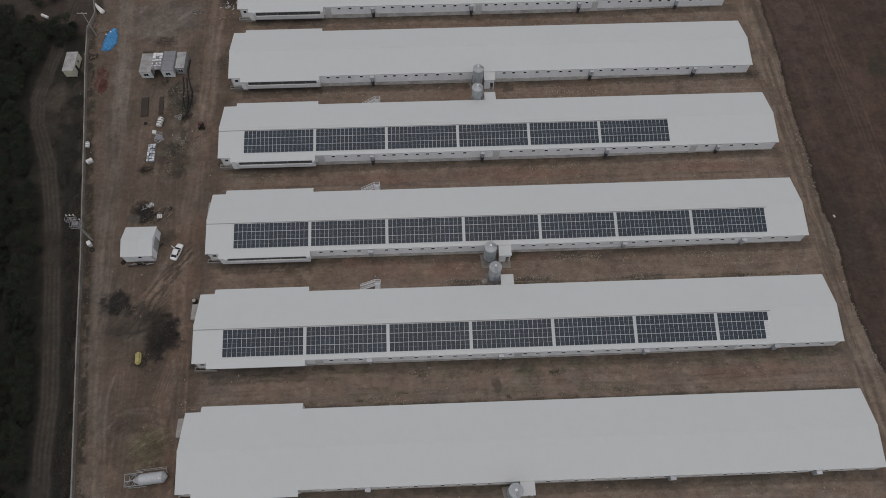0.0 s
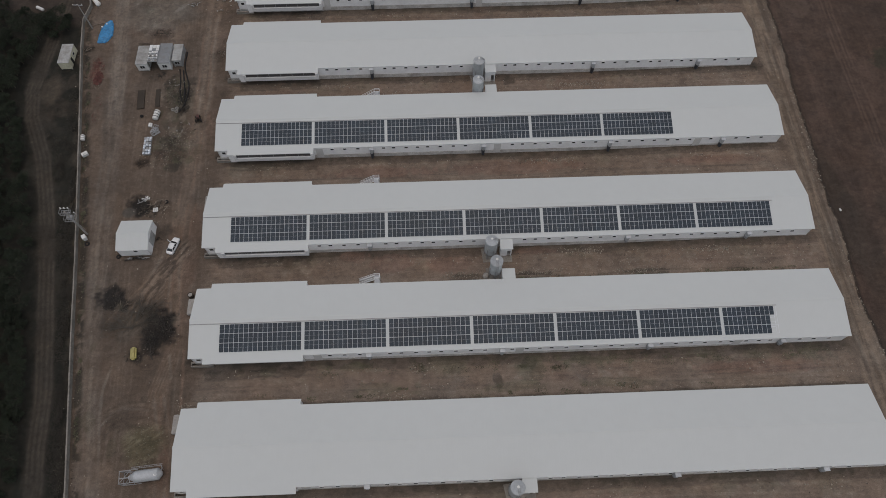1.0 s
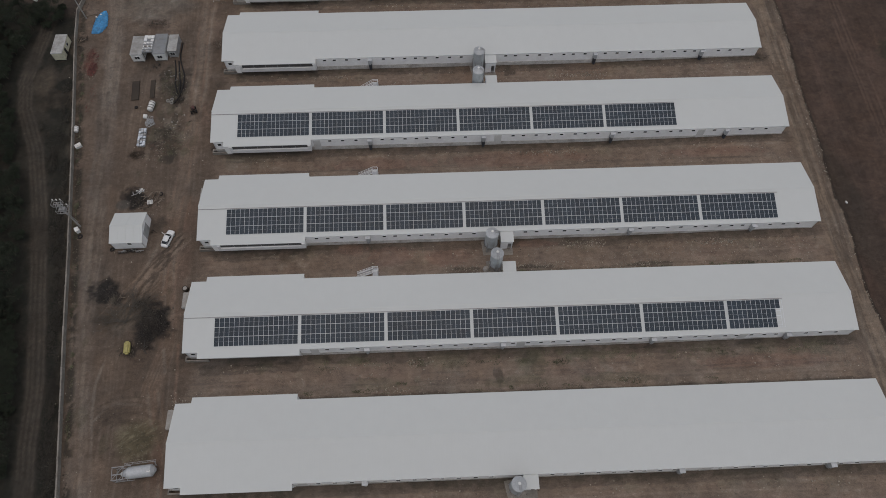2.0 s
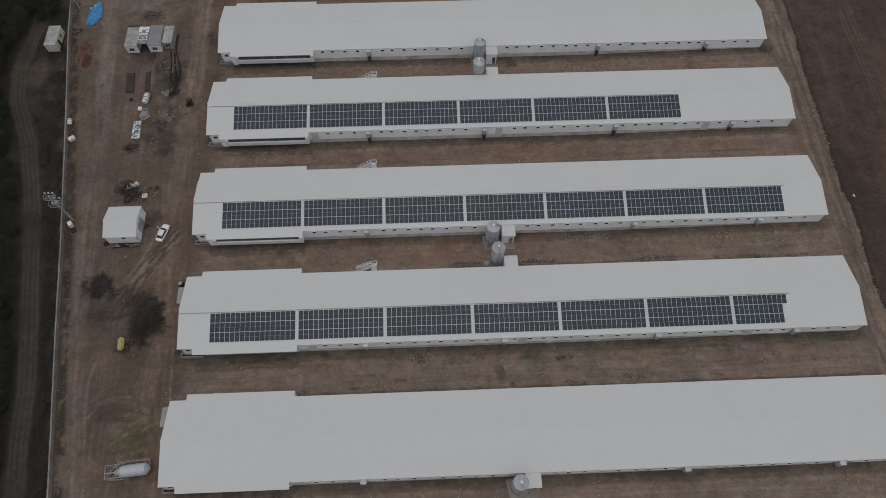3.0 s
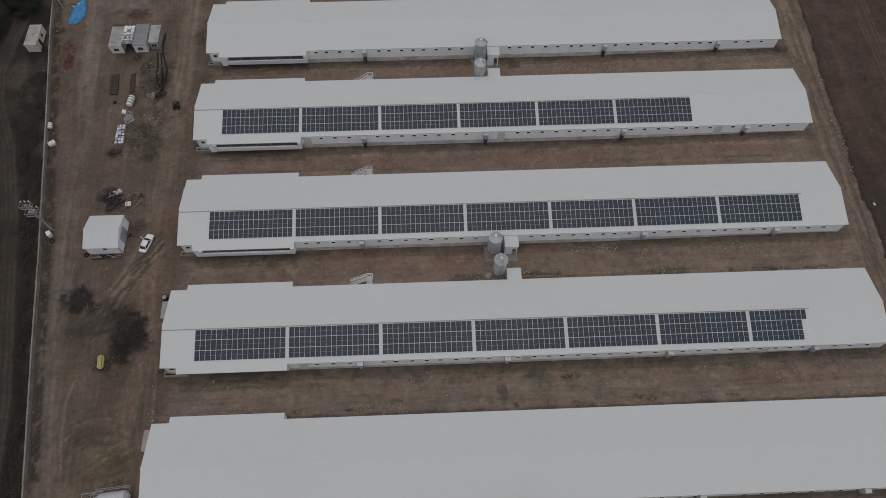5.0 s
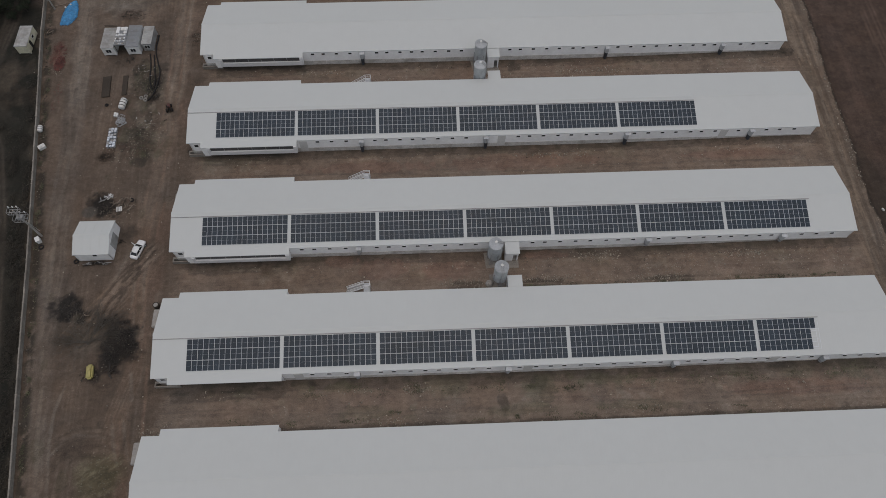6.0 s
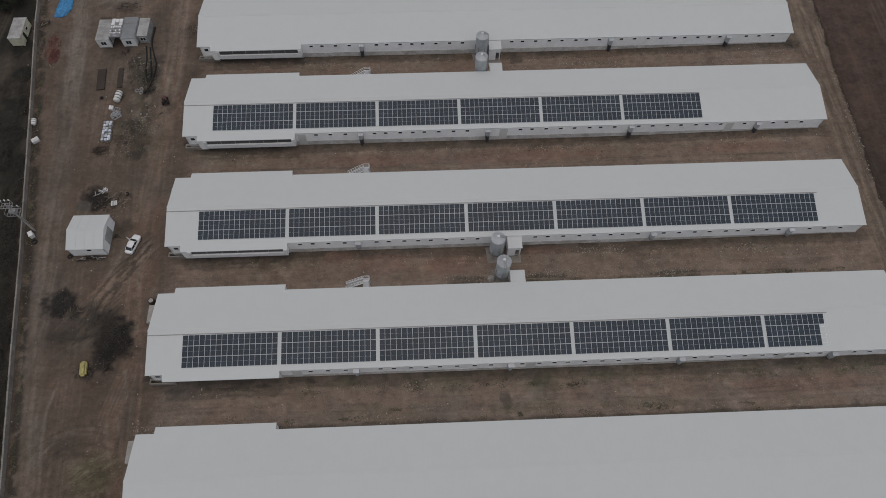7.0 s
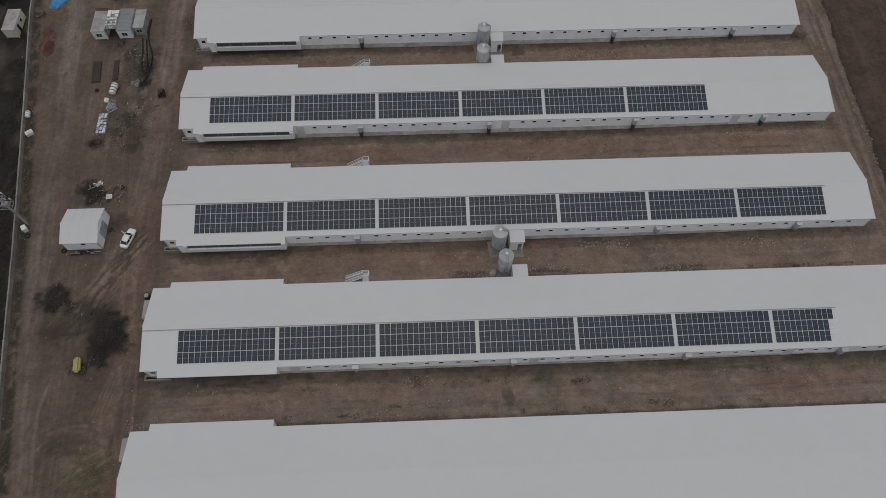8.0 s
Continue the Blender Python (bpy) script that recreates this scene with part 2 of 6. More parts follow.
YARD_RUTS = [
    ([(-33.6, 76.9), (-29.9, 45.0), (-27.0, 18.5), (-26.0, 0.0), (-24.9, -10.7), (-24.4, -19.8), (-22.2, -30.6), (-19.4, -46.6), (-18.2, -53.3), (-15.0, -75.0)], 0.55, PALE_RUT, 0.6),
    ([(-29.0, 18.0), (-27.7, -9.1), (-26.0, -20.0), (-25.1, -29.7), (-23.5, -38.0)], 0.45, PALE_RUT, 0.5),
    ([(-31.1, 55.5), (-30.8, 50.1), (-30.0, 42.3), (-29.0, 36.0)], 1.1, PALE_RUT, 0.7),
    ([(-29.0, 52.0), (-27.9, 42.2), (-27.4, 36.0)], 0.5, PALE_RUT, 0.5),
    ([(-31.6, 38.1), (-29.7, 26.9), (-29.0, 21.5), (-28.0, 8.0)], 0.9, DARK_RUT, 0.55),
    ([(-29.4, 38.0), (-29.1, 33.2), (-27.2, 22.2), (-26.2, 8.0)], 0.7, DARK_RUT, 0.5),
    ([(-17.2, -33.5), (-18.1, -38.5), (-17.7, -45.1), (-16.1, -53.4), (-14.0, -70.0)], 0.4, PALE_RUT, 0.55),
    ([(-7.0, -21.2), (-6.9, -15.8), (-6.8, -7.9), (-6.2, 6.0)], 0.4, CLAY_RUT, 0.6),
    ([(-4.6, -24.0), (-5.0, -15.8), (-5.0, -7.9), (-4.4, 6.0)], 0.4, CLAY_RUT, 0.6),
    ([(-5.5, -40.0), (-5.5, -43.9), (-4.6, -49.0), (-2.8, -52.1), (-1.5, -62.0)], 0.4, CLAY_RUT, 0.7),
    ([(-4.2, -40.0), (-4.3, -46.5), (-2.5, -52.1)], 0.3, DARK_RUT, 0.6),
    ([(-2.3, -30.6), (-1.8, -36.8), (-1.5, -42.8)], 0.4, CLAY_RUT, 0.7),
    ([(-5.3, -31.6), (-4.4, -36.5)], 0.5, PALE_RUT, 0.5),
    ([(-17.1, -46.0), (-15.3, -43.5), (-13.0, -42.6), (-10.3, -42.8), (-7.6, -43.3)], 0.35, PALE_RUT, 0.6),
    ([(-16.4, -49.3), (-14.5, -45.7), (-11.5, -43.9), (-8.1, -44.0)], 0.35, DARK_RUT, 0.7),
    ([(-9.0, 60.0), (-8.2, 40.0), (-8.0, 22.0), (-8.6, 6.0)], 0.45, CLAY_RUT, 0.5),
    ([(-6.2, 60.0), (-5.6, 40.0), (-5.4, 22.0), (-6.0, 6.0)], 0.45, CLAY_RUT, 0.5),
]
LUG_LINE = [(-15.5, -24.5), (-12.7, -18.8), (-10.7, -13.9), (-8.5, -10.0), (-5.3, -5.4)]
HOUSES = [(-0.2, 76.3), (-0.1, 51.5), (-0.05, 26.33), (0.0, 0.0), (0.26, -25.86), (0.37, -52.06)]
LENGTH, HALF, EAVE, RIDGE = 139.7, 7.937, 4.18, 5.96


def east_rise(x):
    """The made-up ground climbs towards the east road."""
    return 1.05 * step(x, 84, 140)


def ground_shape(x, y):
    """Height of the bare ground and its soil colour at points of the plan."""
    n1, n2, n3 = rough_noise(x, y, 14, 10), rough_noise(x, y, 4, 20), rough_noise(x, y, 1.3, 30)
    z = 0.05 * n2 + 0.025 * n3 + east_rise(x)
    col = np.empty((*x.shape, 3))
    col[:] = (0.158, 0.120, 0.094)
    col *= (1 + 0.14 * n1 + 0.07 * n2 + 0.04 * n3)[..., None]

    along = rough_noise(x * 0.10, y, 1.5, 140)
    across = rough_noise(x + 0.11 * y, y * 0.07, 1.7, 150)
    between = step(x, -2, 4)
    patch = rough_noise(x, y, 5.5, 160)
    col *= (1 + (0.06 * along + 0.10 * patch + 0.07) * between + (0.045 * across + 0.18 * patch - 0.15) * (1 - between))[..., None]
    yard, lanes, field = x.min() < 6, x.max() > -4, x.max() > 135

    grain = 1 + 0.08 * n2 + 0.06 * n3 + (0.07 * along + 0.05 * patch) * between + (0.05 * across + 0.09 * patch) * (1 - between)

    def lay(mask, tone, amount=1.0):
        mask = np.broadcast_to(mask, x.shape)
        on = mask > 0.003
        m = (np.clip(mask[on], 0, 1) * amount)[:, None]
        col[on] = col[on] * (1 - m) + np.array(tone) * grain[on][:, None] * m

    def mark(cx, cy, rx, ry, tone, amount, rough=0.35):
        """A stain with a ragged edge."""
        near = (np.abs(x - cx) < 2 * rx + 0.5) & (np.abs(y - cy) < 2 * ry + 0.5)
        mask = np.zeros(x.shape)
        d = np.hypot((x[near] - cx) / rx, (y[near] - cy) / ry)
        mask[near] = step(1 - d + rough * (n2[near] + 0.8 * n3[near]), 0.0, 0.3)
        lay(mask, tone, amount)

    # reddish clay between the houses, paler trodden strips, darker bands at the feet of the walls
    inside = step(x, -1, 3) * step(-x, -143, -139)
    lay(inside * step(n1, 0.0, 0.5), (0.172, 0.122, 0.096), 0.45)
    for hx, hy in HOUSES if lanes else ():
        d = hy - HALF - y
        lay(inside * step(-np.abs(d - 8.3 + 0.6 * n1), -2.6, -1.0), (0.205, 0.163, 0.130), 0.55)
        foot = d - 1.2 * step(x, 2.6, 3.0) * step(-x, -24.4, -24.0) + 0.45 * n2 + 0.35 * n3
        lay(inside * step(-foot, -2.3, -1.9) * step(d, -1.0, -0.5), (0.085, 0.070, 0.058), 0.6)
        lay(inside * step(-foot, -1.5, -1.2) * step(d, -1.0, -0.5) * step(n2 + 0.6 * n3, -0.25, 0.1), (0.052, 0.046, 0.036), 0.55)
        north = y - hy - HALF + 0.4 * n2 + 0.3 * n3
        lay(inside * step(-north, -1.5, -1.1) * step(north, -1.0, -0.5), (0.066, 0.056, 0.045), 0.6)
        lay(inside * step(-np.abs(d - 2.6 + 0.4 * n2), -0.45, -0.1) * step(n2 + n3, -0.2, 0.3), (0.21, 0.175, 0.14), 0.5)
        lay(inside * step(-np.abs(d - 3.0), -3.0, 0.0) * step(n2, 0.05, 0.5), (0.108, 0.096, 0.068), 0.35)
        lay(inside * step(-np.abs(d - 5.0), -3.0, 0.0) * step(n3 + n2, 0.35, 0.7), (0.21, 0.18, 0.15), 0.4)
        if 0 > hy > -40:
            lay(inside * step(-np.abs(d - 2.4), -2.6, -0.4) * step(n2 + 0.5 * n3, -0.1, 0.5), (0.085, 0.080, 0.055), 0.4)
        for rut in (7.4, 9.1):
            m = step(-np.abs(d - rut - 0.5 * lattice(x, y * 0, 22, 77)), -0.45, -0.1) * inside
            z = z - 0.04 * m
            lay(m, (0.14, 0.108, 0.084), 0.35)
    # tracks
    for line, half, tone, amount in ((INNER_TRACK, 3.2, (0.155, 0.126, 0.105), 0.6), (YARD_TRACK, 2.6, (0.180, 0.136, 0.106), 0.75), (YARD_TRACK_2, 2.4, (0.170, 0.120, 0.090), 0.7), (EAST_ROAD, 2.6, (0.168, 0.130, 0.100), 0.8)):
        if not (field if line is EAST_ROAD else yard):
            continue
        d = line_distance(x + 0.5 * n2, y, line)
        lay(step(-d, -half - 0.8 * n2, -half * 0.5), tone, amount)
        for rut in (0.85, 1.6 if half > 3 else 1.1):
            m = step(-np.abs(d - rut), -0.42, -0.1) * step(lattice(x, y, 9, 55) + 0.5, 0, 0.5)
            z = z - 0.05 * m
            lay(m, (0.215, 0.178, 0.145), 0.38)
        lay(step(-d, -0.35, 0), (0.12, 0.095, 0.075), 0.4)
    # stains, puddle beds and bare clay in the lanes
    if lanes:
        pale, clay, damp, olive = (0.205, 0.165, 0.128), (0.165, 0.105, 0.082), (0.062, 0.052, 0.043), (0.088, 0.085, 0.053)
        for cx, cy, rx, ry in ((18.8, -38.1, 1.7, 0.55), (23.4, -38.0, 1.0, 0.7), (13.9, -39.2, 1.8, 0.16), (50.2, -13.0, 1.1, 1.2), (49.1, -11.1, 1.8, 0.3), (57.6, 11.7, 2.2, 0.35), (66.5, 12.7, 2.6, 0.4), (69.5, 11.6, 1.5, 0.3), (95.0, -38.6, 0.6, 0.9), (106.0, -38.2, 0.7, 0.8), (109.5, -38.8, 0.4, 0.8)):
            mark(cx, cy, rx, ry, pale, 0.6, 0.2)
        for cx, cy, rx, ry in ((34.0, -9.6, 4.0, 1.7), (43.0, -11.0, 6.5, 2.6), (55.0, -11.8, 6.0, 2.4), (76.5, -9.3, 6.5, 1.1), (72.0, 14.0, 20.0, 2.2), (40.0, 13.6, 16.0, 1.8), (120.0, -38.6, 14.0, 1.6), (122.0, 14.0, 14.0, 1.4)):
            mark(cx, cy, rx, ry, clay, 0.55, 0.5)
        for cx, cy, rx, ry in ((65.0, -39.4, 1.1, 1.7), (29.3, -34.4, 0.9, 1.1), (71.9, -35.9, 1.6, 1.2), (60.0, -15.6, 4.0, 1.2), (75.0, -15.3, 6.0, 1.0), (20.5, -35.4, 2.6, 0.5), (13.0, -35.6, 3.0, 0.4), (4.5, -35.6, 2.4, 0.9), (118.0, -34.4, 3.0, 0.6), (98.0, -34.7, 6.0, 0.6), (73.8, 41.4, 1.6, 1.6), (101.0, -15.6, 5.0, 0.8)):
            mark(cx, cy, rx, ry, damp, 0.7, 0.6)
        for cx, cy, rx, ry in ((34.0, -35.6, 3.4, 1.2), (69.0, -41.0, 8.5, 1.0), (47.5, -41.6, 3.0, 0.8), (40.0, -40.5, 8.0, 1.5), (73.0, -37.5, 3.0, 2.4), (92.0, -40.8, 12.0, 0.9), (86.0, -35.6, 7.0, 0.9)):
            mark(cx, cy, rx, ry, olive, 0.33, 0.7)
    # diagonal tyre marks past the parked car
    for k in range(9 if yard else 0):
        o = (k - 4) * 0.85
        d = line_distance(x, y + 0.25 * n2, [(-5.5 + o, -8.0), (-10.5 + o, -15.0), (-17.0 + o, -23.5)])
        lay(step(-d, -0.28, -0.05) * step(lattice(x, y, 3.5, 200 + k) + 0.55, 0, 0.5), (0.215, 0.160, 0.120), 0.6)
    for cx, cy, o in ((-6.5, -36.0, 0), (-4.5, -34.0, 1), (-7.5, -40.0, 2)) if yard else ():
        for k in range(4):
            d = line_distance(x, y + 0.2 * n2, [(cx + k * 0.7, cy + 4), (cx - 2.2 + k * 0.7, cy - 4)])
            lay(step(-d, -0.25, -0.05), (0.20, 0.150, 0.115), 0.4)
    # thin wheel marks wandering north and south through the yard, and along the lanes
    g = np.random.default_rng(321)
    for k in range(15 if yard else 0):
        x0, bend, ph = g.uniform(-23, -3), g.uniform(0.6, 2.2), g.uniform(0, 6)
        for o in (0, 1.5):
            d = np.abs(x + 0.08 * y - x0 - o - bend * np.sin(y / g.uniform(19, 21) + ph))
            m = step(-d, -0.3, -0.08) * step(lattice(x, y, 7.0, 400 + k) + 0.35, 0, 0.5) * (1 - between)
            lay(m, (0.205, 0.165, 0.132) if k % 3 else (0.095, 0.077, 0.063), 0.2)
    g = np.random.default_rng(322)
    for k in range(26 if lanes else 0):
        hy = HOUSES[k % 6][1]
        y0, ph = hy - HALF - g.uniform(3.6, 8.6), g.uniform(0, 6)
        d = np.abs(y - y0 - 0.35 * np.sin(x / 17 + ph))
        m = step(-d, -0.28, -0.06) * step(lattice(x, y, 9.0, 500 + k) + 0.2, 0, 0.5) * inside
        lay(m, (0.225, 0.178, 0.142) if k % 2 else (0.105, 0.085, 0.07), 0.4)
    road = rough_noise((x + 0.012 * y) * 1.0, y * 0.06, 0.9, 620)
    lay(step(x, 141.5, 143) * step(-x, -149, -147.5) * step(road, 0.15, 0.3), (0.240, 0.184, 0.140), 0.75)
    lay(step(x, 141.5, 143) * step(-x, -149, -147.5) * step(-road, 0.15, 0.3), (0.105, 0.082, 0.066), 0.6)
    # paired wheel ruts of the yard, pale where the wheels polished the earth
    for line, wide, tone, amount in YARD_RUTS if yard else ():
        d = line_distance(x + 0.25 * n2, y, line)
        worn = 0.45 + 0.55 * step(lattice(x, y, 4.5, 700 + int(abs(line[0][0]) * 10)) + 0.2, 0, 0.5)
        lay(step(-d, -wide, -wide * 0.4) * worn, tone, min(1.0, amount * 1.1))
        z = z - 0.03 * step(-d, -wide, -wide * 0.3)
    # lugged tractor prints on the diagonal past the shed
    d = line_distance(x, y, LUG_LINE)
    u = (x + 12.7) * 0.545 + (y + 18.8) * 0.838
    band = step(-d, -2.4, -1.5)
    lay(band, (0.185, 0.140, 0.108), 0.6)
    v = (x + 12.7) * 0.838 - (y + 18.8) * 0.545
    lug = rough_noise(v * 1.0, u * 0.24, 0.6, 730)
    lay(band * step(lug, 0.08, 0.3), (0.245, 0.190, 0.150), 0.75)
    lay(band * step(-lug, 0.08, 0.3), (0.075, 0.058, 0.047), 0.75)
    # swept arcs where lorries turn, south of the yellow tank
    r = np.hypot(x + 10.5, y + 53.0)
    turning = step(-np.hypot((x + 11.0) / 7.5, (y + 44.5) / 4.5), -1.1, -0.6)
    swirl = rough_noise(r * 1.9, np.arctan2(y + 53.0, x + 10.5) * 1.2, 1.0, 740)
    lay(turning * step(swirl, 0.05, 0.3), (0.175, 0.138, 0.108), 0.35)
    lay(turning * step(-swirl, 0.05, 0.3), (0.078, 0.062, 0.049), 0.4)
    # red clay pressed out along the gables
    gable = step(-np.abs(x + 3.2 + 0.8 * n1), -2.2, -0.6) * step(n1 + 0.5 * n2 + 0.25, 0, 0.6)
    lay(gable, (0.155, 0.104, 0.080), 0.55)
    # damp litter against the west gables
    for hx, hy in HOUSES:
        lay(step(-np.abs(x + 0.6 + 0.5 * n2), -1.2, -0.4) * step(-np.abs(y - hy), -9.0, -7.5) * step(n2 + n3, -0.3, 0.2), (0.055, 0.046, 0.038), 0.75)
    # grey quarry dust in the north-west of the yard
    dust = step(-np.hypot((x + 22) / 12, (y - 69) / 11), -1.0 + 0.3 * n2, -0.4)
    lay(dust, (0.172, 0.152, 0.130), 0.6)
    lay(step(-np.hypot((x + 12.5) / 5.0, (y - 38) / 8.0) - 0.4 * n2, -1.2, -0.5) * step(n2 + 0.6 * n3, -0.1, 0.3), (0.092, 0.086, 0.066), 0.7)
    lay(step(-np.hypot((x + 11.5) / 4.5, (y - 21) / 6.0) - 0.4 * n2, -1.2, -0.5) * step(n2 + 0.6 * n3, -0.1, 0.3), (0.070, 0.064, 0.054), 0.65)
    sweep = rough_noise((x * 0.7 - y * 0.7) * 0.9, (x * 0.7 + y * 0.7) * 0.35, 2.6, 770)
    lay(dust * step(sweep, 0.1, 0.4), (0.235, 0.212, 0.185), 0.6)
    lay(dust * step(-sweep, 0.1, 0.4), (0.100, 0.084, 0.070), 0.6)
    lay(step(-np.hypot((x + 20.5) / 4.5, (y - 61) / 2.6) - 0.4 * n2, -1.2, -0.5) * step(n3 + n2, -0.1, 0.3), (0.075, 0.056, 0.047), 0.7)
    # burnt and oily patches
    spots = ((-20.2, -17.6, 3.3, 0.95), (-17.1, -19.8, 1.5, 0.8), (-8.9, -25.2, 4.7, 0.9), (-10.2, -29.0, 2.6, 0.85), (-6.9, -23.8, 2.2, 0.8), (-17.9, 6.0, 2.6, 0.95), (-11.9, 38.2, 2.2, 0.85), (-10.5, -0.8, 2.3, 0.5), (-12.4, -31.5, 1.5, 0.6), (-13.4, 24.4, 1.8, 0.4), (-10.6, 18.6, 1.9, 0.35), (-12.5, 34.0, 2.2, 0.4), (-20.0, 48.0, 3.0, 0.3), (-5.0, 75.6, 2.4, 0.7), (-11.0, 36.0, 2.0, 0.7), (-10.6, 40.0, 1.8, 0.6), (-10.4, 44.0, 1.5, 0.5), (-16.0, 22.0, 2.0, 0.3))
    for cx, cy, r, k in spots if yard else ():
        d = np.hypot(x - cx, y - cy) / r
        lay(step(-d - 0.35 * n2 - 0.5 * n3, -1.25, -0.6), (0.026, 0.024, 0.022), k)
    lay(step(-np.hypot((x + 14.5) / 6, (y + 24) / 4.5) - 0.4 * n2, -1.2, -0.4), (0.085, 0.074, 0.06), 0.6)
    lay(step(-np.hypot((x + 16.2) / 2.6, (y - 21) / 1.8) - 0.3 * n2, -1.2, -0.5), (0.085, 0.06, 0.05), 0.6)
    # small stains and trampled weeds in the yard
    g = np.random.default_rng(411)
    for k in range(110 if yard else 0):
        if k < 60:
            cx, cy = g.uniform(-17.5, -7.5), g.uniform(16.5, 46.5)
        else:
            cx, cy = g.uniform(-26.0, -2.0), g.uniform(-58.0, 74.0)
        size = g.uniform(0.35, 1.3)
        tone = ((0.050, 0.044, 0.036), (0.084, 0.080, 0.054), (0.185, 0.152, 0.120))[k % 3]
        mark(cx, cy, size * g.uniform(0.6, 1.2), size * g.uniform(0.8, 1.8), tone, 0.5 if k < 60 else 0.3, 0.8)
    mark(-20.0, 4.3, 1.9, 1.6, (0.098, 0.088, 0.078), 0.9, 0.0)
    # straw trampled into the ground near the lying silo
    straw = step(-np.hypot((x + 8.0) / 5.2, (y + 50.0) / 5.4) - 0.35 * n2, -1.15, -0.4)
    lay(straw, (0.130, 0.112, 0.070), 0.75)
    strands = rough_noise((x * 0.52 - y * 0.855) * 1.0, (x * 0.855 + y * 0.52) * 0.22, 0.7, 760)
    lay(straw * step(strands, 0.1, 0.3), (0.225, 0.198, 0.135), 0.7)
    lay(straw * step(-strands, 0.1, 0.35), (0.075, 0.066, 0.045), 0.6)
    lay(step(-np.hypot((x + 12.5) / 4.2, (y + 45.0) / 2.3) - 0.4 * n2, -1.2, -0.5), (0.085, 0.064, 0.05), 0.7)
    lay(step(-np.hypot((x + 36.0) / 1.8, (y - 48) / 4.5) - 0.6 * n2, -1.1, -0.4), (0.15, 0.075, 0.06), 0.6)
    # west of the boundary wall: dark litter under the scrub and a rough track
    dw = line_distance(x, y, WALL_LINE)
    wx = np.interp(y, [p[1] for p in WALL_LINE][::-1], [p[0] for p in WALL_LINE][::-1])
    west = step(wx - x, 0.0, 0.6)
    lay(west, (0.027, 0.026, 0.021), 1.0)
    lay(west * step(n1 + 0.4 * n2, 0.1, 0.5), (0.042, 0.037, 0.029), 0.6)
    lay(west * step(y + 0.3 * x, 50, 53) * step(n1 + 0.6, 0, 0.4), (0.068, 0.054, 0.046), 0.9)
    lay(west * step(x, -49, -45) * step(-y, -60, -52) * step(y, 26, 34) * step(n2 + 0.2, 0, 0.4), (0.074, 0.060, 0.048), 0.5)
    lay(west * step(-dw, -2.2 - 0.8 * n2, -0.4) * step(n2 + 0.3, 0, 0.5), (0.095, 0.077, 0.061), 0.65)
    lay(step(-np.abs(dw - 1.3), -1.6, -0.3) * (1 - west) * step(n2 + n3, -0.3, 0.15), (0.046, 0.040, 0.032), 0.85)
    d = line_distance(x + 0.3 * n1, y, OUTER_TRACK)
    lay(step(-d, -2.7 - 0.9 * n2, -1.3), (0.058, 0.049, 0.040), 0.8)
    for rut in (0.55, 1.5):
        m = step(-np.abs(d - rut), -0.45, -0.1)
        z = z - 0.06 * m
        lay(m * step(lattice(x, y, 6, 83) + 0.7, 0, 0.5), (0.092, 0.078, 0.063), 0.5)
    lay(west * step(-np.hypot((x + 46.5) / 3.2, (y - 42) / 6) - 0.3 * n2, -1.1, -0.5), (0.105, 0.085, 0.066), 0.6)
    # east: ploughed red-brown field, lower than the yard
    ex = np.interp(y, [p[1] for p in EAST_EDGE][::-1], [p[0] for p in EAST_EDGE][::-1]) + 0.5 * n2 + 0.3 * n3
    east = step(x - ex, 0.0, 0.5)
    furrow = rough_noise(x + 0.03 * y, y * 0.10, 3.4, 91)
    broad = rough_noise(x + 0.05 * y, y * 0.22, 10, 97)
    combed = rough_noise(x * 0.62 + y * 0.78, (y * 0.62 - x * 0.78) * 0.25, 2.4, 93)
    lay(east, (0.097, 0.071, 0.060), 1.0)
    lay(east * step(furrow + 0.3 * n2, 0.05, 0.5), (0.120, 0.085, 0.071), 0.65)
    lay(east * step(-furrow - 0.3 * n2, 0.15, 0.55), (0.076, 0.057, 0.049), 0.6)
    lay(east * step(broad, 0.0, 0.35), (0.068, 0.056, 0.047), 0.75)
    if field:
        lay(east * step(-np.hypot((x - 154) / 7, (y - 24) / 9), -1.1, -0.5) * step(combed, 0.1, 0.35), (0.132, 0.098, 0.082), 0.6)
        for o in (-1.6, -0.6, 0.7, 1.8):
            m = step(-np.abs(x - 166.4 - o + 0.5 * n1), -0.38, -0.1) * step(lattice(x, y, 6.0, 95) + 0.5, 0, 0.4) * east
            lay(m, (0.150, 0.108, 0.090), 0.65)
        mark(158.5, 68.0, 4.0, 7.0, (0.135, 0.100, 0.083), 0.6, 0.7)
        mark(179.0, 45.5, 6.0, 4.0, (0.060, 0.060, 0.044), 0.7, 0.6)
    # shadow line below the field bank, painted into the soil colour
    lay(east * step(-np.abs(x - ex - 0.9 - 0.6 * n1), -1.5, -0.6), (0.055, 0.043, 0.037), 0.75)
    lay(step(-np.abs(x - ex + 0.6), -0.9, -0.1) * step(n3 + n2, -0.2, 0.3), (0.17, 0.145, 0.12), 0.35)
    z = z - 1.75 * step(x - ex, 0.0, 2.2) + east * 0.07 * furrow
    hue = rough_noise(x, y, 7.0, 800) + 0.6 * rough_noise(x, y, 2.6, 810)
    red = 0.055 * east + (0.008 * step(-y, -20, 8)) * (1 - between) * (1 - west) + 0.006 * between * (1 - east) - 0.02 * step(-y, 31, 35) * between
    tint = np.stack([1 + 0.045 * hue + red, 1 + 0 * hue, 1 - 0.04 * hue - red], -1)
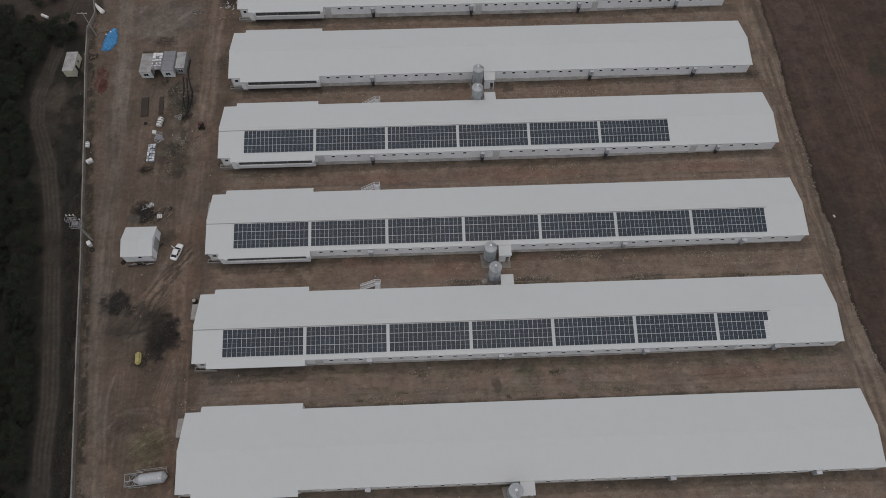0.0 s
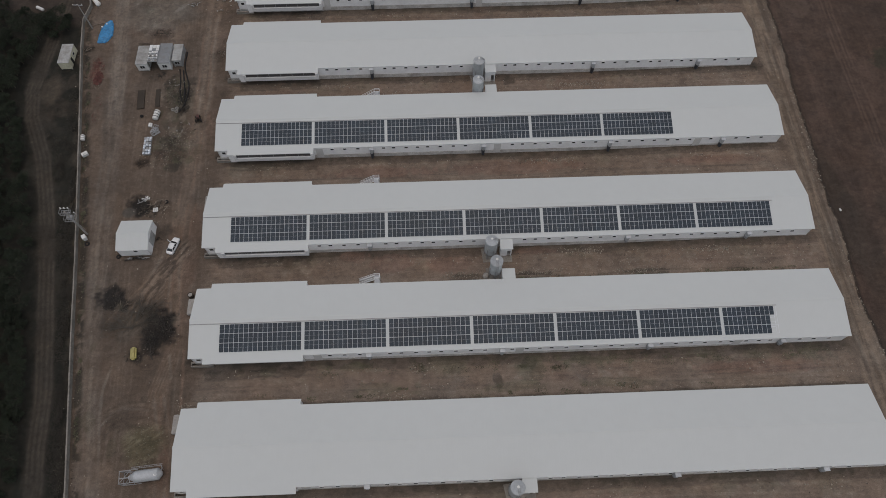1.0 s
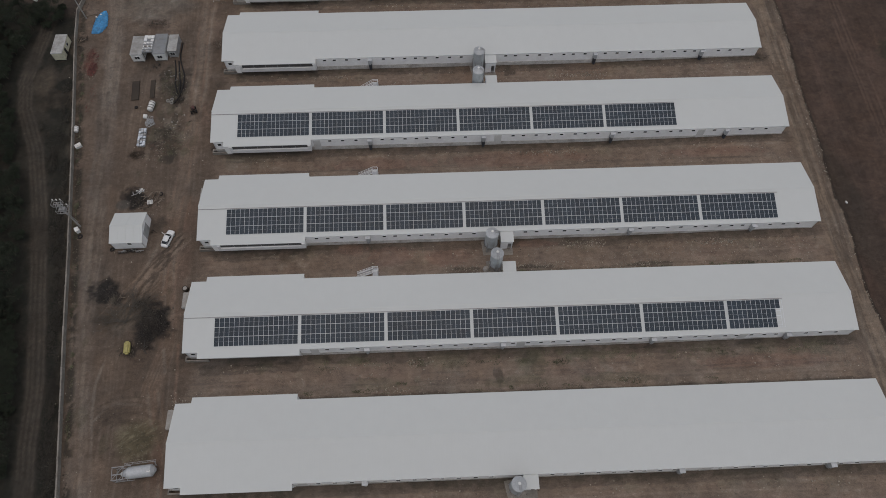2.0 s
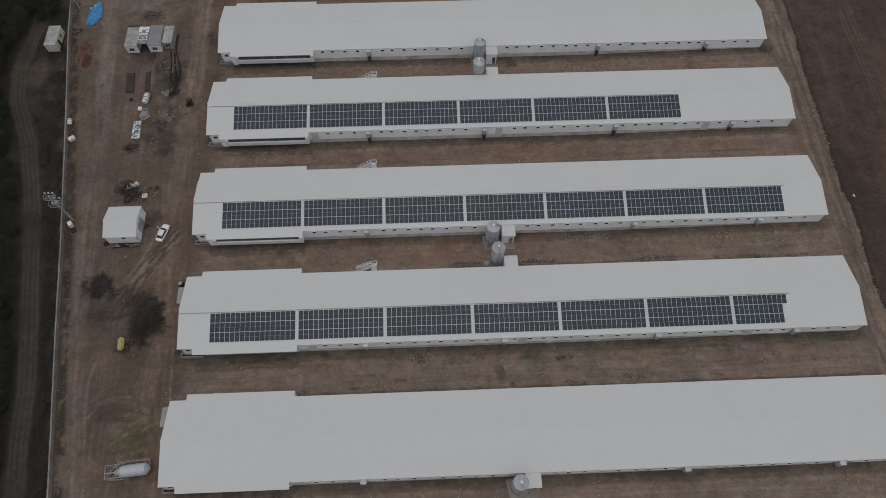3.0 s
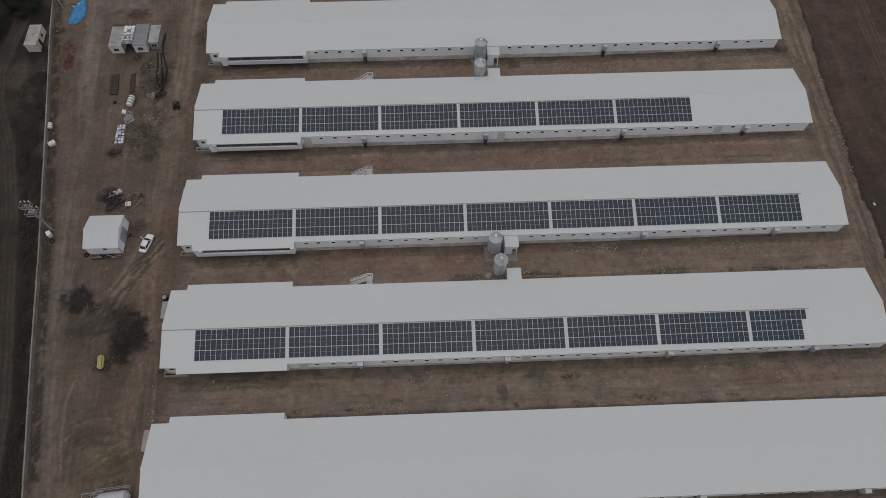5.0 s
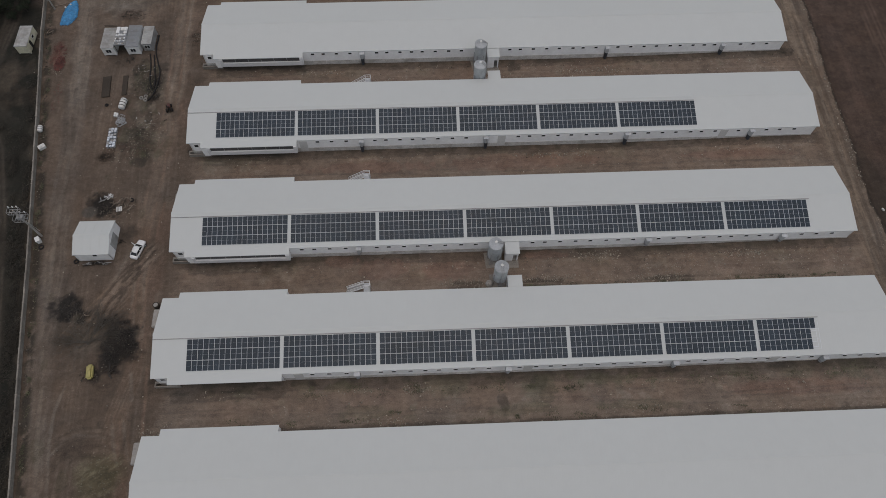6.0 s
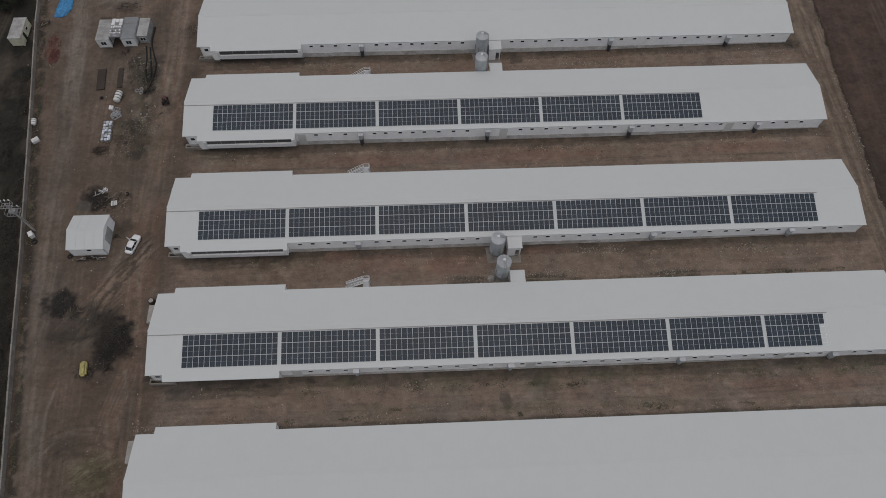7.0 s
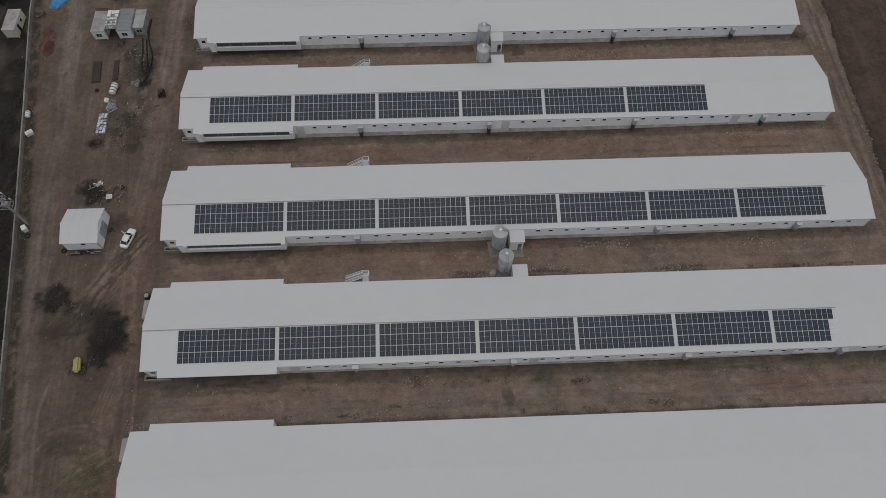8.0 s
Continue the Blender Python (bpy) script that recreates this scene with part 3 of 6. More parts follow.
    # soil scaled by region; the darker west also has lens vignetting painted in
    fall = (0.77 + 0.22 * between + 0.09 * (1 - between) * (1 - west) * step(y, 12, 32)) * (1 - 0.21 * step(x, 138, 143)) * (1 - (0.18 - 0.06 * step(y, 5, 55) + 0.10 * step(x, 162, 178)) * east)
    return z, np.clip(col * tint * 1.15 * fall[..., None], 0.004, 1)


def spaced(low, high, cell, far):
    """Even steps between low and high, then growing steps out to the horizon."""
    core = list(np.arange(low, high + cell / 2, cell))
    gap, a, b = cell, low, high
    before, after = [], []
    while b - high < far:
        gap *= 1.35
        a, b = a - gap, b + gap
        before.append(a)
        after.append(b)
    return np.array(before[::-1] + core + after)


def build_ground():
    xs, ys = spaced(-72, 190, 0.5, 3000), spaced(-68, 86, 0.25, 3000)
    xs = np.concatenate([xs[xs < -50], np.arange(-50, 152, 0.25), xs[xs >= 152]])
    gx, gy = np.meshgrid(xs, ys)
    blocks = [ground_shape(gx[:, cut], gy[:, cut]) for cut in (xs < 5, (xs >= 5) & (xs < 134), xs >= 134)]
    z, col = np.concatenate([b[0] for b in blocks], 1), np.concatenate([b[1] for b in blocks], 1)
    verts = np.stack([gx, gy, z], -1).reshape(-1, 3)
    w, h = len(xs), len(ys)
    i = (np.arange(h - 1)[:, None] * w + np.arange(w - 1)).ravel()
    quads = np.stack([i, i + 1, i + w + 1, i + w], -1)
    data = bpy.data.meshes.new("ground")
    data.vertices.add(len(verts))
    data.vertices.foreach_set("co", verts.ravel())
    data.loops.add(quads.size)
    data.loops.foreach_set("vertex_index", quads.ravel())
    data.polygons.add(len(quads))
    data.polygons.foreach_set("loop_start", np.arange(0, quads.size, 4))
    data.polygons.foreach_set("use_smooth", np.ones(len(quads), bool))
    data.update(calc_edges=True)
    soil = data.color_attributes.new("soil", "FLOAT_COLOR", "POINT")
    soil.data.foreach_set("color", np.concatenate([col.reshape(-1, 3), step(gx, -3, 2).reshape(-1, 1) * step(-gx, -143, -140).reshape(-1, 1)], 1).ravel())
    m = bpy.data.materials.new("bare_soil")
    m.use_nodes = True
    t = m.node_tree
    shader = t.nodes["Principled BSDF"]
    shader.inputs["Roughness"].default_value = 0.95
    shader.inputs["Specular IOR Level"].default_value = 0.2
    attr = t.nodes.new("ShaderNodeAttribute")
    attr.attribute_name = "soil"
    place = t.nodes.new("ShaderNodeNewGeometry")

    def noise_of(scale, detail, stretch=(1, 1, 1)):
        shaped = t.nodes.new("ShaderNodeVectorMath")
        shaped.operation = "MULTIPLY"
        shaped.inputs[1].default_value = stretch
        t.links.new(place.outputs["Position"], shaped.inputs[0])
        n = t.nodes.new("ShaderNodeTexNoise")
        n.inputs["Scale"].default_value, n.inputs["Detail"].default_value, n.inputs["Roughness"].default_value = scale, detail, 0.6
        n.inputs["Distortion"].default_value = 0.0 if stretch == (1, 1, 1) else 0.8
        t.links.new(shaped.outputs[0], n.inputs["Vector"])
        return n.outputs[0]

    def ranged(socket, a, b, low, high):
        r = t.nodes.new("ShaderNodeMapRange")
        for k, value in enumerate((a, b, low, high)):
            r.inputs[k + 1].default_value = value
        t.links.new(socket, r.inputs[0])
        return r.outputs[0]

    def times(a, b):
        mul = t.nodes.new("ShaderNodeMath")
        mul.operation = "MULTIPLY"
        t.links.new(a, mul.inputs[0])
        t.links.new(b, mul.inputs[1])
        return mul.outputs[0]

    # earth scored along the lanes, north and south in the yard and on the roads
    scored = t.nodes.new("ShaderNodeMix")
    t.links.new(attr.outputs["Alpha"], scored.inputs[0])
    t.links.new(noise_of(1.5, 5, (1.0, 0.07, 1.0)), scored.inputs[2])
    t.links.new(noise_of(1.7, 5, (0.11, 1.0, 1.0)), scored.inputs[3])
    grit = noise_of(5.5, 5)
    tone = times(ranged(scored.outputs[0], 0.34, 0.66, 0.93, 1.07), ranged(noise_of(0.22, 6), 0.3, 0.7, 0.84, 1.16))
    tone = times(tone, ranged(noise_of(1.0, 6), 0.3, 0.7, 0.86, 1.14))
    # clods and crusts with sharp edges
    tone = times(tone, ranged(noise_of(0.8, 9, (0.55, 1.0, 1.0)), 0.53, 0.57, 1.0, 0.89))
    tone = times(tone, ranged(noise_of(1.15, 9, (0.6, 1.05, 1.0)), 0.57, 0.60, 1.0, 1.12))
    tone = times(tone, ranged(grit, 0.3, 0.7, 0.78, 1.22))
    scaled = t.nodes.new("ShaderNodeVectorMath")
    scaled.operation = "SCALE"
    t.links.new(attr.outputs["Color"], scaled.inputs[0])
    t.links.new(tone, scaled.inputs["Scale"])
    t.links.new(scaled.outputs[0], shader.inputs["Base Color"])
    relief = t.nodes.new("ShaderNodeBump")
    relief.inputs["Strength"].default_value, relief.inputs["Distance"].default_value = 0.6, 0.12
    t.links.new(grit, relief.inputs["Height"])
    t.links.new(relief.outputs[0], shader.inputs["Normal"])
    data.materials.append(m)
    return tagged(new("ground", data), "bare brown earth yard with tyre tracks and ploughed field", "ground", kind="structure")


ground = build_ground()


# Poultry houses
SLOPE = (RIDGE - EAVE) / HALF
EXT0, EXT1, EXT = 3.1, 23.95, 1.2


def roof_z(dy):
    return RIDGE - abs(dy) * SLOPE


def inlet_mesh():
    bm = bmesh.new()
    slab(bm, [(-0.42, 0, 0.26), (0.42, 0, 0.26), (0.42, -0.13, 0.22), (-0.42, -0.13, 0.22)], 0.03)
    box(bm, -0.42, -0.37, -0.24, 0, -0.22, 0.2)
    box(bm, 0.37, 0.42, -0.24, 0, -0.22, 0.2)
    return mesh_of("air_inlet", bm, TRIM)


def inlet_hole_mesh():
    bm = bmesh.new()
    # near-black block stands in for the shade inside the inlet mouth
    box(bm, -0.37, 0.37, -0.23, 0.0, -0.2, 0.15)
    return mesh_of("flap", bm, DARK)


INLET, INLET_MOUTH = inlet_mesh(), inlet_hole_mesh()


def exhaust_hood(parent, x, y, pale):
    """A half-round galvanised cowl against the wall, open below over a dark light trap."""
    def half_round(bm, r0, z0, r1, z1, depth, n=14):
        low, high = [], []
        for k in range(n + 1):
            a = math.pi * k / n
            low.append(bm.verts.new((-math.cos(a) * r0, -math.sin(a) * r0 * depth, z0)))
            high.append(bm.verts.new((-math.cos(a) * r1, -math.sin(a) * r1 * depth, z1)))
        for k in range(n):
            bm.faces.new((low[k], low[k + 1], high[k + 1], high[k]))
        return low, high

    bm = bmesh.new()
    low, high = half_round(bm, 0.56, 2.3, 0.56, 3.85, 1.5)
    bm.faces.new(high)
    bmesh.ops.recalc_face_normals(bm, faces=bm.faces)
    hood = part("exhaust_hood", bm, GALV_PLAIN, parent, "half-round galvanised exhaust cowl", pose(x, y, 0))
    hood.modifiers.new("thick", "SOLIDIFY").thickness = 0.03
    bm = bmesh.new()
    box(bm, -0.57, 0.57, -0.86, 0.0, 3.87, 3.91, 0.01)
    part("cap", bm, GALV_PLAIN, hood, "flat galvanised cap")
    bm = bmesh.new()
    low, high = half_round(bm, *((0.44, 1.5) if pale else (0.36, 0.35)), 0.53, 2.5, 1.5)
    bmesh.ops.translate(bm, verts=low, vec=(0, -0.1 if pale else -0.35, 0))
    bm.faces.new(low)
    bm.faces.new(high)
    bmesh.ops.recalc_face_normals(bm, faces=bm.faces)
    part("light_trap", bm, GREY_PAINT if pale else DARK_DUCT, hood, "tapered light trap below the cowl")
    for z in (2.36, 3.8):
        bm = bmesh.new()
        half_round(bm, 0.575, z - 0.03, 0.575, z + 0.03, 1.5)
        part("band", bm, GREY_PAINT, hood, "grey stiffening band")


def annex(parent, x, side):
    """The small control room that stands against the long wall."""
    y0, y1 = side * (HALF - 0.3), side * (HALF + 2.65)
    lo, hi = min(y0, y1), max(y0, y1)
    bm = bmesh.new()
    slab(bm, [(x - 1.45, lo, 4.02 if side > 0 else 3.9), (x + 1.45, lo, 4.02 if side > 0 else 3.9), (x + 1.45, hi, 3.9 if side > 0 else 4.02), (x - 1.45, hi, 3.9 if side > 0 else 4.02)], 0.12)
    part("annex_roof", bm, ROOF, parent, "flat white sheet roof of the annex")
    bm = bmesh.new()
    f = side * (HALF + 2.35)
    g = side * (HALF + 2.2)
    box(bm, x - 1.3, x + 0.25, min(f, g), max(f, g), 0, 3.85)
    box(bm, x + 1.05, x + 1.3, min(f, g), max(f, g), 0, 3.85)
    box(bm, x + 0.25, x + 1.05, min(f, g), max(f, g), 2.5, 3.85)
    s = side * (HALF - 0.12)
    for e in (x - 1.3, x + 1.18):
        box(bm, e, e + 0.12, min(s, g), max(s, g), 0, 3.85)
    part("annex_wall", bm, PANEL, parent, "white panel wall with an open doorway")
    bm = bmesh.new()
    box(bm, x - 1.18, x + 1.18, min(s, g), max(s, g), 0.0, 0.1)
    part("annex_floor", bm, CONCRETE, parent)
    bm = bmesh.new()
    q = side * (HALF + 4.0)
    box(bm, x - 3.6, x + 1.5, min(q, f), max(q, f), -0.2, 0.09, 0.02)
    part("apron", bm, WALL_CONCRETE, parent, "dirty concrete apron before the annex")


def stair(parent, x, y):
    """Steel stair with handrails that climbs east to a landing."""
    bm = bmesh.new()
    for s in (0.0, 1.0):
        bar(bm, (x - 4.5, y + s, 0.1), (x - 0.9, y + s, 2.6), 0.28, 0.07)
        bar(bm, (x - 4.5, y + s, 1.1), (x - 0.9, y + s, 3.6), 0.07)
        bar(bm, (x - 4.5, y + s, 0.65), (x - 0.9, y + s, 3.15), 0.05)
        bar(bm, (x - 0.9, y + s, 3.6), (x + 0.3, y + s, 3.6), 0.07)
        bar(bm, (x - 0.9, y + s, 3.15), (x + 0.3, y + s, 3.15), 0.05)
        for k in range(5):
            u = k / 4
            bar(bm, (x - 4.5 + 3.6 * u, y + s, 0.1 + 2.5 * u), (x - 4.5 + 3.6 * u, y + s, 1.1 + 2.5 * u), 0.06)
        bar(bm, (x + 0.3, y + s, 0), (x + 0.3, y + s, 3.6), 0.09)
    box(bm, x + 0.1, x + 0.34, y - 0.02, y + 0.06, 0.0, 3.6)
    bar(bm, (x + 0.3, y, 3.6), (x + 0.3, y + 1, 3.6), 0.07)
    bar(bm, (x + 0.3, y, 3.15), (x + 0.3, y + 1, 3.15), 0.05)
    top = part("outside_stair", bm, TRIM, parent, "white steel outside stair with handrails")
    bm = bmesh.new()
    box(bm, x - 0.9, x + 0.3, y - 1.6, y + 1.0, 2.52, 2.6)
    part("landing", bm, GALV_PLAIN, top, "steel landing")
    for k in range(14):
        bm = bmesh.new()
        u = (k + 0.5) / 14
        box(bm, x - 4.5 + 3.6 * u - 0.15, x - 4.5 + 3.6 * u + 0.15, y + 0.04, y + 0.96, 0.1 + 2.5 * u - 0.02, 0.1 + 2.5 * u + 0.02)
        part("tread", bm, GREY_PAINT, top)


def poultry_house(hx, hy, hoods, annex_side, has_stair, door_xs, tray, shifts, LENGTH):
    house = thing("poultry_house", hx, hy, 0, "long low white poultry house with shallow sheet roof", "poultry house", group="poultry houses in a row")
    for side, word in ((-1, "south"), (1, "north")):
        e, w = side * HALF, side * (HALF + EXT)
        bm = bmesh.new()
        pts = [(0, 0), (LENGTH, 0), (LENGTH + (0.3 if side < 0 else 0.0), e), (EXT1, e), (EXT1, w), (EXT0, w), (EXT0, e), (0, e)]
        slab(bm, [(px, py, roof_z(py)) for px, py in pts], 0.14)
        part("roof_slope", bm, ROOF, house, "white sandwich sheet roof slope")
    bm = bmesh.new()
    for side in (-1, 1):
        slab(bm, [(-0.03, 0, RIDGE + 0.035), (LENGTH + 0.03, 0, RIDGE + 0.035), (LENGTH + 0.03, side * 0.3, roof_z(0.3) + 0.03), (-0.03, side * 0.3, roof_z(0.3) + 0.03)], 0.02)
    part("ridge_cap", bm, ROOF, house, "white folded ridge cap")
    # walls in panels of 12 m, with a concrete plinth
    f = HALF - 0.07
    for side in (-1, 1):
        y0, y1 = sorted((side * f, side * (f - 0.15)))
        for x0, x1 in ((0.7, EXT0 + 0.1), *((a, min(a + 11.5, LENGTH - 0.35)) for a in np.arange(EXT1 - 0.2, LENGTH - 0.5, 11.5))):
            bm = bmesh.new()
            box(bm, x0, x1 - 0.004, y0, y1, 1.3, EAVE - 0.16)
            part("wall_panel", bm, PANEL, house, "white metal-faced wall panel")
        bm = bmesh.new()
        p0, p1 = sorted((side * (f + 0.05), side * (f - 0.2)))
        box(bm, 0.6, EXT0 + 0.1, p0, p1, -0.3, 1.3)
        box(bm, EXT1 - 0.2, LENGTH - 0.28, p0, p1, -0.3, 1.3)
        part("plinth", bm, CONCRETE, house, "stained concrete plinth")
    for x0, x1, word in ((0.6, 0.8, "west"), (LENGTH - 0.45, LENGTH - 0.3, "east")):
        bm = bmesh.new()
        slab(bm, [(x0, -f, -0.3), (x0, f, -0.3), (x0, f, roof_z(f) - 0.16), (x0, 0, RIDGE - 0.18), (x0, -f, roof_z(f) - 0.16)], 0.0)
        bmesh.ops.translate(bm, verts=[v for v in bm.verts][5:], vec=(x1 - x0, 0, 0))
        part("gable_wall", bm, PANEL, house, "white gable wall")
    # cooling pad housings on both sides of the west end
    for side in (-1, 1):
        back = 1.0 if side < 0 and hy < -5 else 0.45 if side > 0 else 0.0
        yf = side * (HALF + EXT + 0.22 - back)
        yb = side * (HALF + EXT - 0.12 - back)
        lo, hi = sorted((yf, yb))
        bm = bmesh.new()
        box(bm, 4.5, EXT1 - 0.1, lo, hi, 1.5, 2.65, 0.02)
        box(bm, 4.5, 5.1, lo, hi, 2.65, 3.78)
        box(bm, EXT1 - 0.8, EXT1 - 0.1, lo, hi, 2.65, 3.78)
        pad_frame = part("pad_housing", bm, TRIM, house, "white cooling pad housing")
        bm = bmesh.new()
        box(bm, 4.5, EXT1 - 0.1, *sorted((side * (HALF + 0.1), side * (HALF - 0.2))), -0.3, 3.6)
        part("plinth", bm, CONCRETE, house, "stained concrete plinth")
        for k in range(6):
            bm = bmesh.new()
            a = 5.12 + k * 3.01
            box(bm, a, a + 2.93, *sorted((yb, yb - side * 0.15)), 2.65, 3.8)
            part("cooling_pad", bm, PAD, pad_frame, "dark brown cooling pad")
        for k in range(1, 6):
            bm = bmesh.new()
            a = 5.12 + k * 3.01
            box(bm, a - 0.1, a - 0.02, *sorted((yb + side * 0.03, yb - side * 0.15)), 2.65, 3.8)
            part("mullion", bm, GREY_PAINT, pad_frame, "grey divider")
        bm = bmesh.new()
        box(bm, EXT0 + 0.24, 4.5, *sorted((yb, yb - side * 0.12)), 0.9, 3.78)
        part("end_panel", bm, PANEL, house, "white end panel beside the cooling pads")
        for a in (EXT0 + 0.1, EXT1 - 0.25):
            bm = bmesh.new()
            box(bm, a, a + 0.14, *sorted((side * (f - 0.1), yb)), 1.5, roof_z(HALF + EXT) - 0.14)
            part("return_wall", bm, PANEL, house, "white return wall")
    # air inlets along the south wall
    gap = [2.5, 3.1, 3.2, 3.0, 3.3, 2.4, 3.1, 2.75]
    x, k = 25.9 + shifts, 0
    while x < LENGTH - 3.5:
        clear = all(abs(x - h) > 1.3 for h in hoods) and all(abs(x - d) > 1.1 for d in door_xs)
        if annex_side < 0 and 62.8 < x < 71.4:
            clear = False
        if clear:
            hole = part("air_inlet", None, None, house, "", pose(x, -f - 0.005, 3.62), INLET)
            part("flap", None, None, hole, "", None, INLET_MOUTH)
        x += gap[k % 8]
        k += 1
    for h in hoods:
        exhaust_hood(house, h, -f - 0.04, hy < 5)
    for d in door_xs:
        bm = bmesh.new()
        box(bm, d - 0.85, d + 0.85, -f - 0.09, -f, 0.35, 3.8, 0.01)
        part("service_door", bm, DOOR, house, "grey steel service door")
    bm = bmesh.new()
    box(bm, 1.5, 2.3, -f - 0.04, -f, 2.7, 3.4)
    part("vent_window", bm, DARK, house, "small dark vent window")
    if annex_side:
        annex(house, 68.85 if annex_side < 0 else 68.5, annex_side)
    if has_stair:
        stair(house, 39.5, HALF + 1.55)
    if tray:
        bm = bmesh.new()
        y = -0.98
        box(bm, 0.0, tray, y - 0.06, y + 0.06, roof_z(y) + 0.0, roof_z(y) + 0.1)
        part("cable_tray", bm, GREY_PAINT, house, "thin grey cable tray along the ridge")
    # low concrete kerb at the west gable
    bm = bmesh.new()
    box(bm, -0.35, 0.6, -f - 0.05, -f + 0.35, -0.3, 0.9, 0.02)
    box(bm, -0.35, 4.45, -f - 0.75, -f - 0.5, -0.3, 0.9, 0.02)
    box(bm, -0.35, -0.1, -f - 0.5, -f - 0.05, -0.3, 0.9, 0.02)
    part("west_kerb", bm, WALL_CONCRETE, house, "pale concrete kerb wall")
    return house


SPECS = [
    ((37.8, 65.7, 96.4, 124.3), 0, False, (25.2, 67.8, 101.0), 0, 0.0, LENGTH - 1.3),
    ((37.8, 96.3, 124.2), -1, False, (), 0, 0.3, LENGTH - 0.45),
    ((38.0, 65.5, 96.9, 124.9), 1, True, (25.2, 69.0, 118.8), 112.5, 0.0, LENGTH),
    ((37.8, 96.9, 124.9), -1, True, (), 131.0, 0.5, LENGTH + 0.05),
    ((37.7, 65.8, 97.2, 125.6), 1, True, (26.8, 69.6, 116.2), 125.0, 1.1, LENGTH + 0.2),
    ((37.5, 97.8, 127.0), -1, False, (25.6, 103.0), 0, 0.4, LENGTH + 0.5),
]
for (hx, hy), spec in zip(HOUSES, SPECS):
    poultry_house(hx, hy, *spec)


# Feed silos
def feed_silo(x, y, turn, label):
    silo = thing("feed_silo", x, y, 0, label, "silo", turn, "feed silos beside the annexes")
    r, low, high = 1.36, 2.3, 7.35
    bm = bmesh.new()
    tube(bm, (0, 0, low), (0, 0, high), r, r, 32, False)
    smooth(part("body", bm, GALVANISED, silo, "ribbed galvanised silo body"))
    bm = bmesh.new()
    tube(bm, (0, 0, high), (0, 0, high + 0.72), r + 0.06, 0.28, 32, False)
    tube(bm, (0, 0, high - 0.08), (0, 0, high), r + 0.06, r + 0.06, 32, False)
    part("cone_roof", bm, GALV_PLAIN, silo, "shallow cone roof")
    bm = bmesh.new()
    tube(bm, (0, 0, high + 0.7), (0, 0, high + 0.9), 0.3, 0.26, 16)
    part("filler_cap", bm, WHITE_PLASTIC, silo, "round white filler cap")
    bm = bmesh.new()
    tube(bm, (0, 0, 0.7), (0, 0, low), 0.22, r, 24)
    part("hopper", bm, GALV_PLAIN, silo, "conical hopper")
    bm = bmesh.new()
    for k in range(16):
        a = 2 * math.pi * k / 16
        bar(bm, ((r + 0.07) * math.cos(a), (r + 0.07) * math.sin(a), high + 0.02), (0.3 * math.cos(a), 0.3 * math.sin(a), high + 0.74), 0.03)
    part("roof_seam", bm, GALV_PLAIN, silo, "raised roof seams")
    for k in range(6):
        a = 2 * math.pi * k / 6 + 0.3
        bm = bmesh.new()
        c, s = math.cos(a) * (r + 0.05), math.sin(a) * (r + 0.05)
        bar(bm, (c, s, -0.1), (c, s, 4.6), 0.12, 0.12)
        part("leg", bm, GREY_PAINT, silo)
    bm = bmesh.new()
    for s in (-0.2, 0.2):
        bar(bm, (s, -r - 0.15, 0.4), (s, -r - 0.15, high), 0.05)
        bar(bm, (s, -r - 0.15, high), (s, -0.3, high + 0.82), 0.05)
    for k in range(22):
        z = 0.6 + k * 0.3
        bar(bm, (-0.2, -r - 0.15, z), (0.2, -r - 0.15, z), 0.03)
    for k in range(4):
        u = k / 4
        bar(bm, (-0.2, -r - 0.15 + 1.0 * u, high + 0.75 * u), (0.2, -r - 0.15 + 1.0 * u, high + 0.75 * u), 0.03)
    part("ladder", bm, GREY_PAINT, silo, "grey steel ladder")
    bm = bmesh.new()
    tube(bm, (0, 0, 0.75), (2.1, 0.25, 1.9), 0.1, 0.1, 10)
    part("auger", bm, GALV_PLAIN, silo, "feed auger pipe to the annex")
    bm = bmesh.new()
    box(bm, -1.8, 1.8, -1.8, 1.8, -0.25, 0.1, 0.03)
    part("footing", bm, WALL_CONCRETE, silo, "concrete footing slab")
    return silo


SILO_LABEL = "tall ribbed galvanised feed silo on a concrete footing"
for x, y, turn in ((65.6, 41.95, 100), (65.05, 35.75, 70), (65.25, -9.95, 95), (66.0, -14.95, 5), (66.5, -62.0, 10)):
    feed_silo(x, y, turn, SILO_LABEL)


bm = bmesh.new()
bmesh.ops.create_icosphere(bm, subdivisions=3, radius=1.0)
for v in bm.verts:
    v.co = v.co * (1 + 0.22 * noise.noise(v.co * 1.7)) * 0.75
    v.co.z = max(v.co.z * 0.8, -0.35)
solid("boulder", bm, PALE_CONCRETE, 64.0, -15.4, 0.3, "pale lump of waste concrete beside the silo", "boulder")


# Solar arrays: blocks of seventeen by three modules
def module_mesh():
    bm = bmesh.new()
    w, h = 0.493, 0.950
    box(bm, -w, w, -h, h, 0.06, 0.10)
    for f in bm.faces:
        f.material_index = 1
    for y0, y1 in ((-h + 0.018, -0.006), (0.006, h - 0.018)):
        v = [bm.verts.new(p) for p in ((-w + 0.022, y0, 0.104), (w - 0.022, y0, 0.104), (w - 0.022, y1, 0.104), (-w + 0.022, y1, 0.104))]
        bm.faces.new(v).material_index = 0
    return mesh_of("solar_module", bm, CELL, ALU)


MODULE = module_mesh()
PITCH_X, PITCH_S, FIRST_S, BLOCK = 1.0095, 1.97, 1.14, 17.79
TILT = math.degrees(math.atan(SLOPE))


